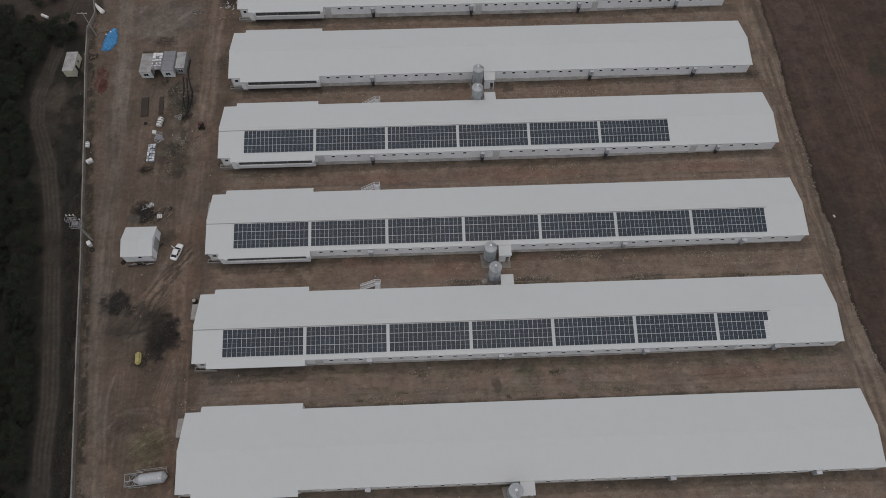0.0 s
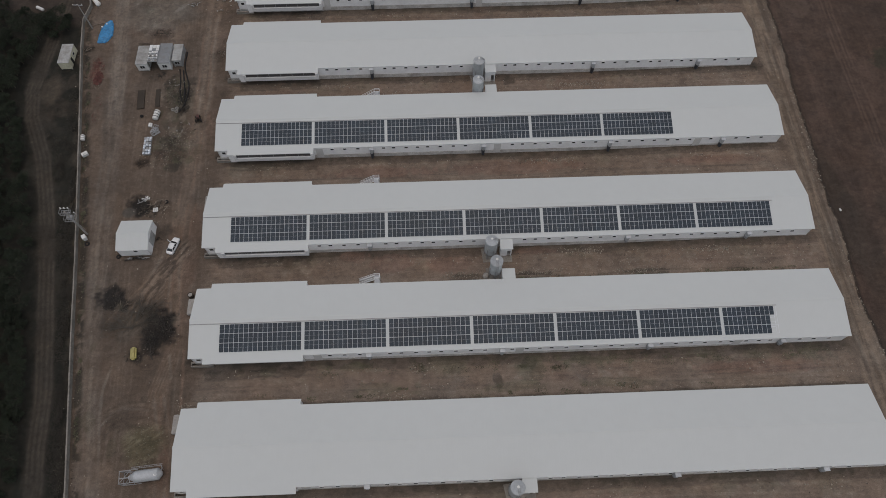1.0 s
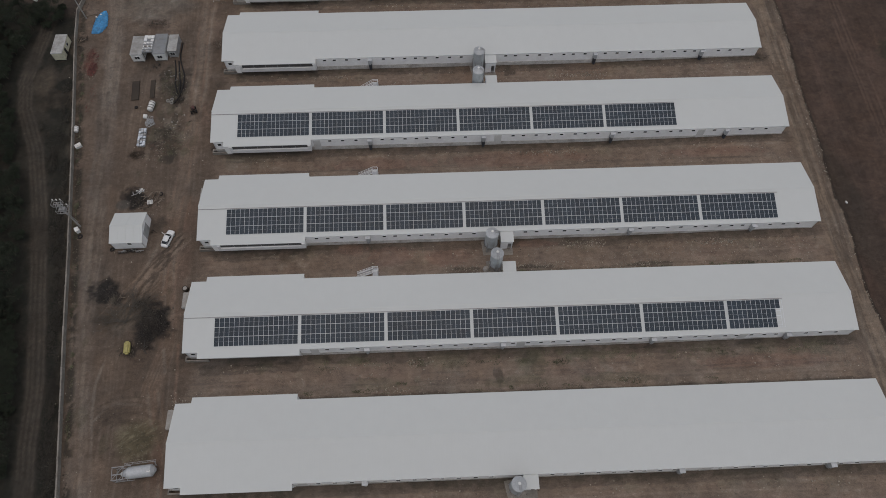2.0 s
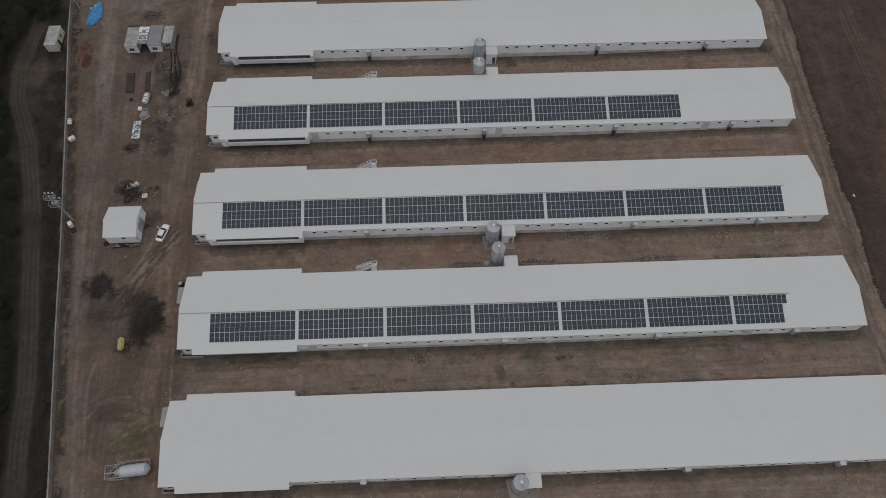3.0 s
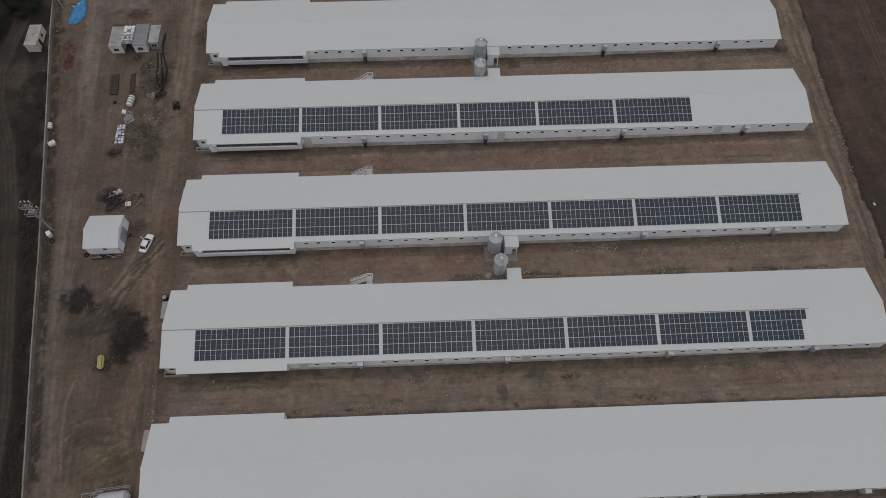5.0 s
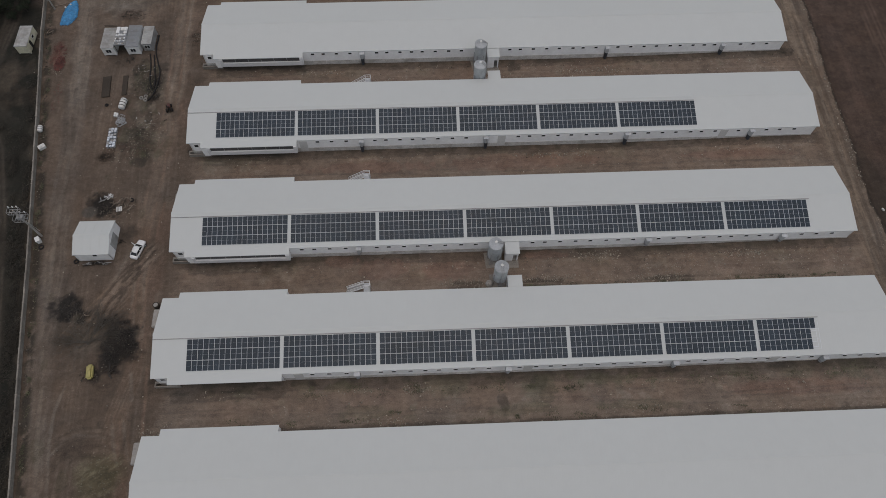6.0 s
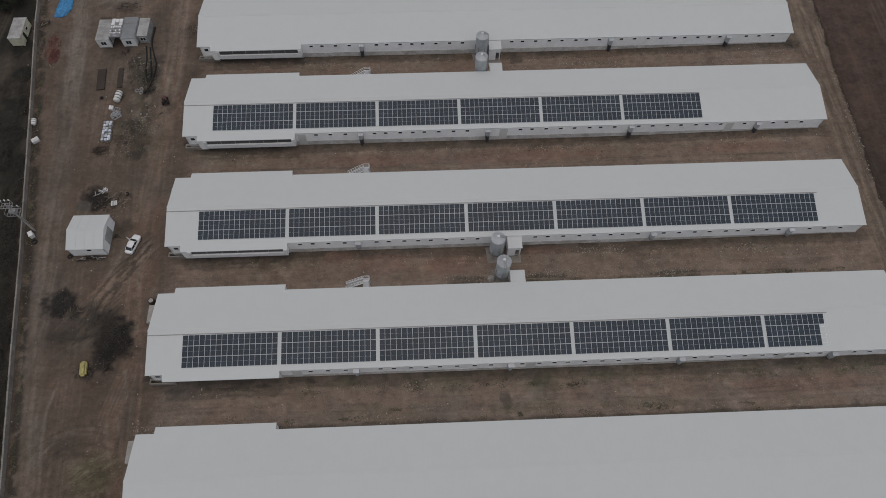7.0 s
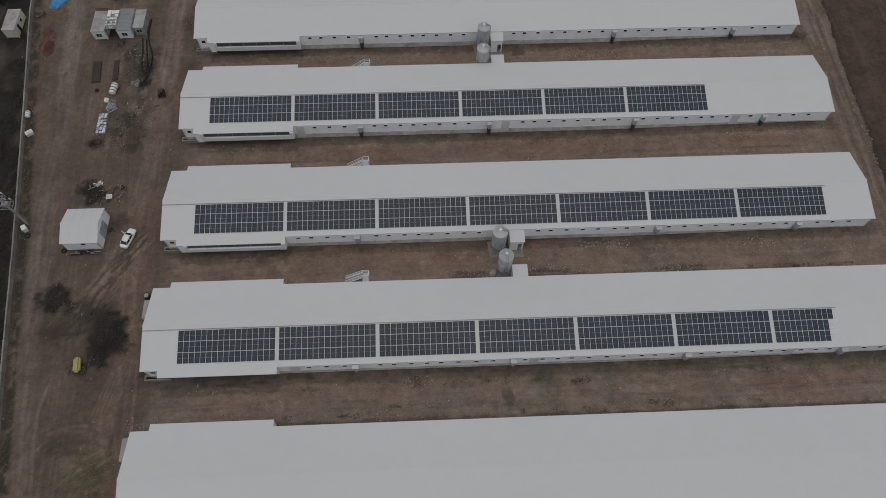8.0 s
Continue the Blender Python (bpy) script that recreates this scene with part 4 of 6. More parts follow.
def solar_array(x, hy, columns, missing=()):
    s = FIRST_S / math.hypot(1, SLOPE)
    array = thing("solar_array", x, hy - s, roof_z(s), "block of dark solar modules in three rows on the white roof", "solar array", group="solar arrays on the roofs")
    array.matrix_basis = pose(x, hy - s, roof_z(s), TILT, 0, 0)
    for r in range(3):
        for c in range(columns):
            if (c, r) in missing:
                continue
            part("solar_module", None, None, array, "", pose((c + 0.5) * PITCH_X, -(r + 0.5) * PITCH_S, 0), MODULE)
        bm = bmesh.new()
        for off in (-0.5, 0.5):
            y = -(r + 0.5) * PITCH_S + off
            box(bm, -0.05, columns * PITCH_X + 0.05, y - 0.03, y + 0.03, 0.003, 0.06)
        part("mounting_rail", bm, ALU, array, "aluminium mounting rails")
    return array


for start, row, blocks in ((6.33, 2, 6), (6.44, 3, 7), (6.69, 4, 6)):
    for k in range(blocks):
        solar_array(start + k * BLOCK, HOUSES[row][1], 17)
last = solar_array(6.69 + 6 * BLOCK, HOUSES[4][1], 11, ((10, 1), (10, 2)))
# pale sheet and bare rails where modules are still to be laid
bm = bmesh.new()
for x in (10 * PITCH_X + 1.05, 11 * PITCH_X + 0.55):
    box(bm, x - 0.02, x + 0.02, -5.9, -0.1, 0.003, 0.03)
for y in (-5.85, -4.0, -2.0):
    box(bm, 10 * PITCH_X + 0.05, 11 * PITCH_X + 0.55, y - 0.02, y + 0.02, 0.003, 0.03)
part("bare_rail", bm, ALU, last, "bare rails awaiting modules")


# Boundary wall: precast panels between posts
def boundary_wall():
    wall = thing("boundary_wall", 0, 0, 0, "low grey concrete panel wall along the dirt track", "wall", kind="structure")
    r = random.Random(5)
    for (ax, ay), (bx, by) in zip(WALL_LINE, WALL_LINE[1:]):
        a, b = Vector((ax, ay, 0)), Vector((bx, by, 0))
        n = max(1, round((b - a).length / 3.0))
        turn = math.degrees(math.atan2(b.y - a.y, b.x - a.x))
        length = (b - a).length / n
        bm = bmesh.new()
        box(bm, 0.1, length - 0.1, -0.15, 0.15, -0.4, 1.2, 0.02)
        panel = mesh_of("wall_panel", bm, WALL_CONCRETE)
        for k in range(n):
            p = a.lerp(b, k / n)
            part("wall_panel", None, None, wall, "", pose(p.x, p.y, r.uniform(-0.04, 0.03), 0, 0, turn + r.uniform(-0.4, 0.4)), panel)
            part("post", None, None, wall, "", pose(p.x, p.y, 0, 0, 0, turn), POST)


bm = bmesh.new()
box(bm, -0.13, 0.13, -0.18, 0.18, -0.4, 1.26, 0.02)
POST = mesh_of("post", bm, WALL_CONCRETE)
boundary_wall()


# Site cabins, canopy and shed in the west yard
def site_cabin(x, y, w, d, h, wall_mat, roof_mat, label, window_side="south", grey=False, lift=0.15):
    cabin = thing("site_cabin", x, y, 0, label, "site cabin", group="site cabins in the yard")
    bm = bmesh.new()
    box(bm, -w / 2, w / 2, -d / 2, d / 2, lift, h - 0.12, 0.03)
    part("body", bm, wall_mat, cabin, "sheet metal cabin body")
    bm = bmesh.new()
    box(bm, -w / 2 - 0.08, w / 2 + 0.08, -d / 2 - 0.08, d / 2 + 0.08, h - 0.12, h, 0.03)
    for k in range(1, int(d / 1.2)):
        box(bm, -w / 2, w / 2, -d / 2 + k * 1.2 - 0.03, -d / 2 + k * 1.2 + 0.03, h - 0.01, h + 0.03)
    part("roof", bm, roof_mat, cabin, "weathered flat roof")
    for sx in (-w / 2 + 0.15, w / 2 - 0.15):
        for sy in (-d / 2 + 0.2, d / 2 - 0.2):
            bm = bmesh.new()
            box(bm, sx - 0.14, sx + 0.14, sy - 0.14, sy + 0.14, -0.1, lift)
            part("support_block", bm, CONCRETE, cabin)
    bm = bmesh.new()
    if window_side == "south":
        box(bm, -0.65, 0.65, -d / 2 - 0.05, -d / 2 + 0.01, 0.95, 2.0, 0.01)
        win = part("window", bm, TRIM, cabin, "small white framed window")
        for s in (-0.31, 0.31):
            bm = bmesh.new()
            box(bm, s - 0.27, s + 0.27, -d / 2 - 0.06, -d / 2 - 0.045, 1.02, 1.92)
            part("pane", bm, CAR_GLASS, win, "dark glass pane")
    else:
        box(bm, w / 2 - 0.01, w / 2 + 0.05, 0.4, 1.3, 1.15, 1.95, 0.01)
        win = part("window", bm, TRIM, cabin, "small framed window")
        bm = bmesh.new()
        box(bm, w / 2 + 0.045, w / 2 + 0.06, 0.48, 1.22, 1.22, 1.88)
        part("pane", bm, CAR_GLASS, win, "dark glass pane")
        bm = bmesh.new()
        box(bm, w / 2 - 0.01, w / 2 + 0.04, -1.6, -0.7, lift, 2.1, 0.01)
        part("door", bm, DARK, cabin, "open dark doorway")
    return cabin


site_cabin(-23.2, 51.1, 3.0, 6.3, 2.7, CONTAINER, CABIN_ROOF, "white flat-roofed site cabin with weathered grey roof")
site_cabin(-17.4, 51.5, 3.1, 6.8, 2.7, CONTAINER, GREY_ROOF, "white site cabin with dark grey ribbed roof")
site_cabin(-14.2, 51.9, 2.3, 5.6, 2.5, GREY_PAINT, CABIN_ROOF, "small grey site cabin with pale roof")
site_cabin(-43.9, 52.4, 2.9, 6.5, 2.6, CREAM, CABIN_ROOF, "cream sheet cabin outside the boundary wall", "east")


def scrap_canopy():
    c = thing("canopy", -20.3, 51.4, 0, "flat canopy between cabins loaded with pale boards and blocks", "canopy")
    bm = bmesh.new()
    box(bm, -1.35, 1.35, -2.9, 2.9, 2.75, 2.85)
    part("deck", bm, GREY_ROOF, c, "grey sheet deck")
    for sx in (-1.25, 1.25):
        for sy in (-2.8, 2.8):
            bm = bmesh.new()
            bar(bm, (sx, sy, -0.1), (sx, sy, 2.75), 0.09)
            part("post", bm, RUST, c)
    r = random.Random(8)
    for k in range(3):
        for y0, y1 in ((0.75, 1.6), (1.7, 2.75)):
            if k == 1 and y0 < 1:
                continue
            bm = bmesh.new()
            x = -1.25 + k * 0.85
            box(bm, x, x + 0.78, y0 + r.uniform(0, 0.1), y1, 2.85, 2.85 + r.uniform(0.08, 0.3), 0.01)
            part("board", bm, (TRIM, WHITE_PLASTIC, CONTAINER)[k], c, "wide pale board")
    for y0, y1, n, mats in ((-0.1, 0.45, 6, (TRIM, CONTAINER)), (-1.15, -0.65, 7, (CONTAINER, PALE_CONCRETE)), (-1.95, -1.45, 7, (CONTAINER, GALV_PLAIN)), (-2.75, -2.3, 7, (PALE_CONCRETE, GALV_PLAIN))):
        for k in range(n):
            bm = bmesh.new()
            x = -1.25 + k * 2.5 / n
            box(bm, x, x + 1.6 / n + r.uniform(0, 0.5 / n), y0 + r.uniform(0, 0.12), y1, 2.85, 2.85 + r.uniform(0.1, 0.35), 0.01)
            part("block", bm, r.choice(mats), c, "pale block")
    bm = bmesh.new()
    for k in range(7):
        bar(bm, (-3.9 + k * 0.4, 2.9, 2.75), (-3.9 + k * 0.4, 2.9 + r.uniform(-0.2, 0.2), 3.5), 0.05)
    bar(bm, (-4.2, 2.9, 3.5), (-1.3, 2.9, 3.45), 0.07)
    bar(bm, (-4.2, 2.9, 3.1), (-1.3, 2.9, 3.1), 0.06)
    part("railing", bm, RUST, c, "rusty roof railing")


scrap_canopy()


def white_shed():
    s = thing("storage_shed", -16.25, -3.45, 0, "white sheet-clad gable shed with clutter along its wall", "shed")
    w, d, e, r = 3.5, 3.75, 2.9, 4.15
    for side in (-1, 1):
        bm = bmesh.new()
        slab(bm, [(-w - 0.15, 0, r), (w + 0.15, 0, r), (w + 0.15, side * (d + 0.15), e), (-w - 0.15, side * (d + 0.15), e)], 0.08)
        slope = part("roof_slope", bm, ROOF, s, "white sheet roof slope")
        for k in range(1, 4):
            bm = bmesh.new()
            x = -w + k * 1.75
            slab(bm, [(x - 0.04, 0, r + 0.035), (x + 0.04, 0, r + 0.035), (x + 0.04, side * (d + 0.15), e + 0.035), (x - 0.04, side * (d + 0.15), e + 0.035)], 0.03)
            part("seam", bm, ROOF, slope)
    bm = bmesh.new()
    for side in (-1, 1):
        slab(bm, [(-w - 0.17, 0, r + 0.03), (w + 0.17, 0, r + 0.03), (w + 0.17, side * 0.25, r - 0.05), (-w - 0.17, side * 0.25, r - 0.05)], 0.02)
    part("ridge_cap", bm, ROOF, s)
    bm = bmesh.new()
    box(bm, -w, w, -d, -d + 0.1, -0.1, e - 0.05)
    part("south_wall", bm, PANEL, s, "white sheet wall")
    bm = bmesh.new()
    box(bm, -w, w, d - 0.1, d, -0.1, e - 0.05)
    part("north_wall", bm, PANEL, s, "white sheet wall")
    for x0 in (-w, w - 0.1):
        bm = bmesh.new()
        slab(bm, [(x0, -d, -0.1), (x0, d, -0.1), (x0, d, e - 0.09), (x0, 0, r - 0.12), (x0, -d, e - 0.09)], 0.0)
        bmesh.ops.translate(bm, verts=[v for v in bm.verts][5:], vec=(0.1, 0, 0))
        part("gable_wall", bm, PANEL, s, "white gable wall")
    bm = bmesh.new()
    box(bm, w, w + 0.05, -1.6, 1.4, 0.0, 2.7, 0.01)
    part("shutter_door", bm, CABIN_ROOF, s, "grey shutter door")
    bm = bmesh.new()
    box(bm, 0.2, 1.0, -d - 0.03, -d, 1.9, 2.5)
    part("vent", bm, DARK, s, "dark vent")


white_shed()


# White saloon car with its driver's door open
def saloon_car():
    car = thing("car", -7.95, -5.3, 0, "white four-door saloon car parked with one door open", "car", -17)
    bm = bmesh.new()
    rings = []
    # half widths and heights of cross-sections from the tail (y = -2.2) to the nose
    for y, half, top in ((-2.2, 0.62, 0.78), (-2.12, 0.78, 0.92), (-1.6, 0.86, 0.98), (-0.9, 0.88, 0.95), (0.6, 0.88, 0.93), (1.2, 0.87, 0.95), (1.9, 0.80, 0.82), (2.15, 0.66, 0.68), (2.2, 0.5, 0.6)):
        section = [(-half, 0.28), (-half * 1.03, 0.5), (-half, top - 0.14), (-half * 0.86, top), (0, top + 0.03), (half * 0.86, top), (half, top - 0.14), (half * 1.03, 0.5), (half, 0.28), (0, 0.22)]
        rings.append([bm.verts.new((x, y, z)) for x, z in section])
    for a, b in zip(rings, rings[1:]):
        for i in range(10):
            j = (i + 1) % 10
            bm.faces.new((a[i], b[i], b[j], a[j]))
    bm.faces.new(rings[0])
    bm.faces.new(rings[-1][::-1])
    bmesh.ops.recalc_face_normals(bm, faces=bm.faces)
    shell = smooth(part("body", bm, CAR_PAINT, car, "white painted car body"))
    shell.modifiers.new("round", "SUBSURF").levels = 1
    bm = bmesh.new()
    rings = []
    for y, half, z in ((-1.62, 0.74, 0.97), (-1.05, 0.66, 1.34), (-0.2, 0.68, 1.45), (0.3, 0.66, 1.42), (0.98, 0.76, 0.95)):
        rings.append([bm.verts.new(p) for p in ((-half - (0.1 if z > 1 else 0), y, min(z, 0.96)), (-half, y, z), (0, y, z + 0.03), (half, y, z), (half + (0.1 if z > 1 else 0), y, min(z, 0.96)))])
    for a, b in zip(rings, rings[1:]):
        for k in range(4):
            bm.faces.new((a[k], b[k], b[k + 1], a[k + 1]))
    bmesh.ops.recalc_face_normals(bm, faces=bm.faces)
    part("cabin", bm, CAR_GLASS, car, "dark glazed cabin")

    bm = bmesh.new()
    rings = [[bm.verts.new((x, y, z + 0.05 - 0.05 * abs(x) / 0.6)) for x in (-half, -half * 0.5, 0, half * 0.5, half)] for y, half, z in ((-1.12, 0.58, 1.30), (-0.9, 0.63, 1.40), (-0.2, 0.66, 1.475), (0.22, 0.64, 1.465), (0.4, 0.58, 1.38))]
    for p, q in zip(rings, rings[1:]):
        for k in range(4):
            bm.faces.new((p[k], p[k + 1], q[k + 1], q[k]))
    bmesh.ops.recalc_face_normals(bm, faces=bm.faces)
    roof = smooth(part("roof", bm, CAR_PAINT, car, "white rounded roof"))
    roof.modifiers.new("thick", "SOLIDIFY").thickness = 0.04
    for sx in (-1, 1):
        for y0, y1, z0, z1, half0, half1 in ((-1.6, -1.08, 1.0, 1.33, 0.74, 0.62), (-0.33, -0.33, 0.98, 1.45, 0.80, 0.68), (0.95, 0.36, 1.0, 1.40, 0.77, 0.63)):
            bm = bmesh.new()
            bar(bm, (sx * half0, y0, z0), (sx * half1, y1, z1), 0.07)
            part("pillar", bm, CAR_PAINT, car)
        bm = bmesh.new()
        box(bm, sx * 0.98 - 0.09, sx * 0.98 + 0.09, 0.62, 0.74, 0.9, 1.04, 0.03)
        part("wing_mirror", bm, CAR_PAINT, car, "white wing mirror")
    for sx in (-1, 1):
        for y in (-1.35, 1.35):
            bm = bmesh.new()
            tube(bm, (sx * 0.68, y, 0.31), (sx * 0.9, y, 0.31), 0.31, 0.31, 20)
            wheel = part("wheel", bm, RUBBER, car, "black tyre")
            bm = bmesh.new()
            tube(bm, (sx * 0.89, y, 0.31), (sx * 0.915, y, 0.31), 0.19, 0.17, 14)
            part("rim", bm, GALV_PLAIN, wheel, "grey wheel rim")
        bm = bmesh.new()
        box(bm, sx * 0.55 - 0.14, sx * 0.55 + 0.14, 2.02, 2.14, 0.58, 0.7, 0.02)
        part("headlight", bm, GALV_PLAIN, car, "clear headlight")
        bm = bmesh.new()
        box(bm, sx * 0.62 - 0.12, sx * 0.62 + 0.12, -2.16, -2.08, 0.7, 0.84, 0.02)
        part("tail_light", bm, RED, car, "red tail light")
    bm = bmesh.new()
    bar(bm, (-0.88, 0.75, 0.62), (-1.78, 0.98, 0.62), 0.08, 0.6)
    bar(bm, (-0.9, 0.73, 1.0), (-1.7, 0.95, 1.25), 0.05)
    bar(bm, (-1.7, 0.95, 1.25), (-1.78, 0.98, 0.9), 0.05)
    part("door", bm, CAR_PAINT, car, "open white front door")


saloon_car()


# Poles
def transformer_pole():
    p = thing("power_pole", -28.8, -1.1, 0, "tall concrete power pole with steel transformer frames", "power pole")
    bm = bmesh.new()
    tube(bm, (0, 0, -0.3), (0, 0, 10.7), 0.24, 0.13, 14)
    part("pole", bm, PALE_CONCRETE, p, "tapered concrete pole")
    for z, w, d in ((7.5, 1.15, 0.85), (10.0, 1.0, 0.6)):
        bm = bmesh.new()
        for sy in (-d, 0, d):
            bar(bm, (-w, sy, z), (w, sy, z), 0.1)
        for k in range(5):
            x = -w + k * w / 2
            bar(bm, (x, -d, z), (x, d, z), 0.08)
        for sx in (-w, w):
            for sy in (-d, d):
                bar(bm, (sx, sy, z), (sx, sy, z + 0.9), 0.07)
            bar(bm, (sx, -d, z + 0.9), (sx, d, z + 0.9), 0.06)
        for sy in (-d, d):
            bar(bm, (-w, sy, z + 0.9), (w, sy, z + 0.9), 0.06)
        part("steel_frame", bm, GREY_PAINT, p, "galvanised lattice frame")
        for k in range(3):
            bm = bmesh.new()
            x = -w * 0.8 + k * w * 0.8
            for j in range(4):
                tube(bm, (x, d, z + 0.9 + j * 0.12), (x, d, z + 1.0 + j * 0.12), 0.12, 0.06, 10)
            part("insulator", bm, WHITE_PLASTIC, p, "pale insulator")
    bm = bmesh.new()
    box(bm, -0.6, 0.6, -0.5, 0.5, 7.55, 8.35, 0.05)
    part("transformer", bm, GREY_PAINT, p, "grey transformer tank")
    bm = bmesh.new()
    for sx in (-0.25, 0.25):
        bar(bm, (sx - 0.9, 1.2, 0), (sx - 0.3, 0.1, 7.4), 0.06)
    part("stay", bm, GALV_PLAIN, p, "steel stays")


def light_pole():
    p = thing("utility_pole", -40.1, 63.8, 0, "slim concrete utility pole with a cross arm", "utility pole")
    bm = bmesh.new()
    tube(bm, (0, 0, -0.3), (0, 0, 8.6), 0.2, 0.12, 12)
    part("pole", bm, PALE_CONCRETE, p, "tapered concrete pole")
    bm = bmesh.new()
    bar(bm, (-1.5, 0.1, 8.3), (1.2, -0.1, 8.3), 0.12)
    part("cross_arm", bm, GALV_PLAIN, p, "steel cross arm")
    for x in (-1.35, -0.2, 1.05):
        bm = bmesh.new()
        tube(bm, (x, 0, 8.35), (x, 0, 8.65), 0.08, 0.05, 8)
        part("insulator", bm, WHITE_PLASTIC, p)


transformer_pole()
light_pole()


# Tanks and loose plant
def ribbed_tank(name, x, y, z, length, r, turn, mat, label, category, bands=3, band_mat=RUBBER):
    t = thing(name, x, y, z, label, category, turn)
    bm = bmesh.new()
    tube(bm, (0, -length / 2, r), (0, length / 2, r), r, r, 24, False)
    for s in (-1, 1):
        tube(bm, (0, s * length / 2, r), (0, s * (length / 2 + 0.18), r), r, r * 0.72, 24)
    smooth(part("shell", bm, mat, t))
    for k in range(bands):
        bm = bmesh.new()
        y0 = -length / 2 + (k + 0.5) * length / bands
        tube(bm, (0, y0 - 0.09, r), (0, y0 + 0.09, r), r + 0.02, r + 0.02, 24, False)
        part("band", bm, band_mat, t, "dark strap band")
    return t


ribbed_tank("water_tank", -17.5, 32.6, 0, 2.3, 0.74, -7, WHITE_PLASTIC, "white plastic tank with dark bands lying on the ground", "tank", 3)
ribbed_tank("fuel_drum", -35.0, 26.2, 0, 1.2, 0.55, 8, WHITE_PLASTIC, "small white drum beside the boundary wall", "drum", 2, GREY_PAINT)


def yellow_tank():
    t = thing("spray_tank", -12.75, -31.0, 0, "faded yellow plastic tank on burnt ground", "tank", 6)
    bm = bmesh.new()
    box(bm, -0.62, 0.62, -1.4, 1.4, 0.12, 1.15, 0.3)
    part("tank_body", bm, YELLOW, t, "faded yellow moulded body")
    for y in (-0.8, 0, 0.8):
        bm = bmesh.new()
        box(bm, -0.625, 0.625, y - 0.05, y + 0.05, 0.4, 0.9, 0.02)
        part("rib", bm, YELLOW, t)
    bm = bmesh.new()
    tube(bm, (0, 0.45, 1.15), (0, 0.45, 1.25), 0.22, 0.2, 14)
    part("lid", bm, YELLOW, t, "round screw lid")
    bm = bmesh.new()
    for x in (-0.45, 0.45):
        box(bm, x - 0.06, x + 0.06, -1.3, 1.3, -0.08, 0.14)
    part("skid", bm, RUST, t, "rusty skid")


yellow_tank()


def boat_tank():
    bm = bmesh.new()
    box(bm, -0.68, 0.68, -2.35, 2.35, -0.1, 0.9, 0.25)
    for v in bm.verts:
        if v.co.y > 1.5:
            v.co.x *= 0.5
    for x in (-0.3, 0.3):
        box(bm, x - 0.05, x + 0.05, -2.1, 1.7, 0.9, 0.98, 0.02)
    solid("white_trough", bm, WHITE_PLASTIC, -41.2, 73.9, 0, "long white moulded trough beside the boundary wall", "trough", 42)


boat_tank()


def lying_silo():
    s = thing("lying_silo", -5.45, -56.3, 0, "dismantled grey silo lying on its side in its frame", "silo", 5)
    r = 1.15
    bm = bmesh.new()
    tube(bm, (-2.3, 0, 1.35), (2.1, 0, 1.35), r, r, 32, False)
    smooth(part("body", bm, GALV_PLAIN, s, "dull grey silo body"))
    bm = bmesh.new()
    tube(bm, (2.1, 0, 1.35), (2.85, 0, 1.35), r, 0.3, 32)
    part("cone_roof", bm, GALV_PLAIN, s, "cone end")
    bm = bmesh.new()
    tube(bm, (-3.8, 0, 1.35), (-2.3, 0, 1.35), 0.25, r, 24)
    part("hopper", bm, GALV_PLAIN, s, "tapered outlet hopper")
    bm = bmesh.new()
    for sy in (-1.2, 1.2):
        for z in (0.15, 2.45):
            bar(bm, (-5.2, sy, z), (-1.6, sy, z), 0.11)
        bar(bm, (-5.1, sy, 0.15), (-3.0, sy, 2.45), 0.08)
        bar(bm, (-5.1, sy, 2.45), (-3.0, sy, 0.15), 0.08)
        bar(bm, (-5.1, sy, 0.15), (-5.1, sy, 2.45), 0.1)
    for z in (0.15, 2.45):
        bar(bm, (-5.1, -1.2, z), (-5.1, 1.2, z), 0.1)
        bar(bm, (-5.1, -1.2, z), (-3.0, 1.2, z), 0.08)
        bar(bm, (-3.0, -1.2, z), (-3.0, 1.2, z), 0.1)
    bar(bm, (-5.6, 0, 1.35), (-3.6, 0, 1.35), 0.2)
    part("leg_frame", bm, GREY_PAINT, s, "grey steel leg frame")
    bm = bmesh.new()
    for y, z in ((1.45, 2.1), (1.75, 2.1)):
        bar(bm, (-3.0, y, z), (3.0, y, z), 0.07)
    for k in range(13):
        bar(bm, (-2.9 + k * 0.48, 1.45, 2.1), (-2.9 + k * 0.48, 1.75, 2.1), 0.05)
    bar(bm, (2.5, 1.75, 2.1), (2.5, 0.9, 0.1), 0.09)
    bar(bm, (2.9, 1.45, 2.1), (2.9, -0.4, 2.3), 0.08)
    bar(bm, (-2.6, 1.6, 2.1), (-2.6, 1.5, 0.0), 0.08)
    part("ladder", bm, GREY_PAINT, s, "ladder along the side")
    bm = bmesh.new()
    for a, b in (((1.55, -0.1, 0), (2.05, -0.1, 0)), ((1.55, 0.75, 0), (2.05, 0.75, 0)), ((1.55, -0.1, 0), (1.55, 0.75, 0)), ((2.05, -0.1, 0), (2.05, 0.75, 0))):
        za, zb = (1.35 + math.sqrt(max(0.0, r * r - p[1] ** 2)) + 0.02 for p in (a, b))
        bar(bm, (a[0], a[1] - 0.3, za), (b[0], b[1] - 0.3, zb), 0.1)
    part("hatch_frame", bm, WHITE_PLASTIC, s, "white hatch frame")
    for x in (-1.8, 1.6):
        bm = bmesh.new()
        box(bm, x - 0.15, x + 0.15, -1.0, 1.0, -0.1, 0.25)
        part("bearer", bm, WOOD, s, "timber bearer")


lying_silo()


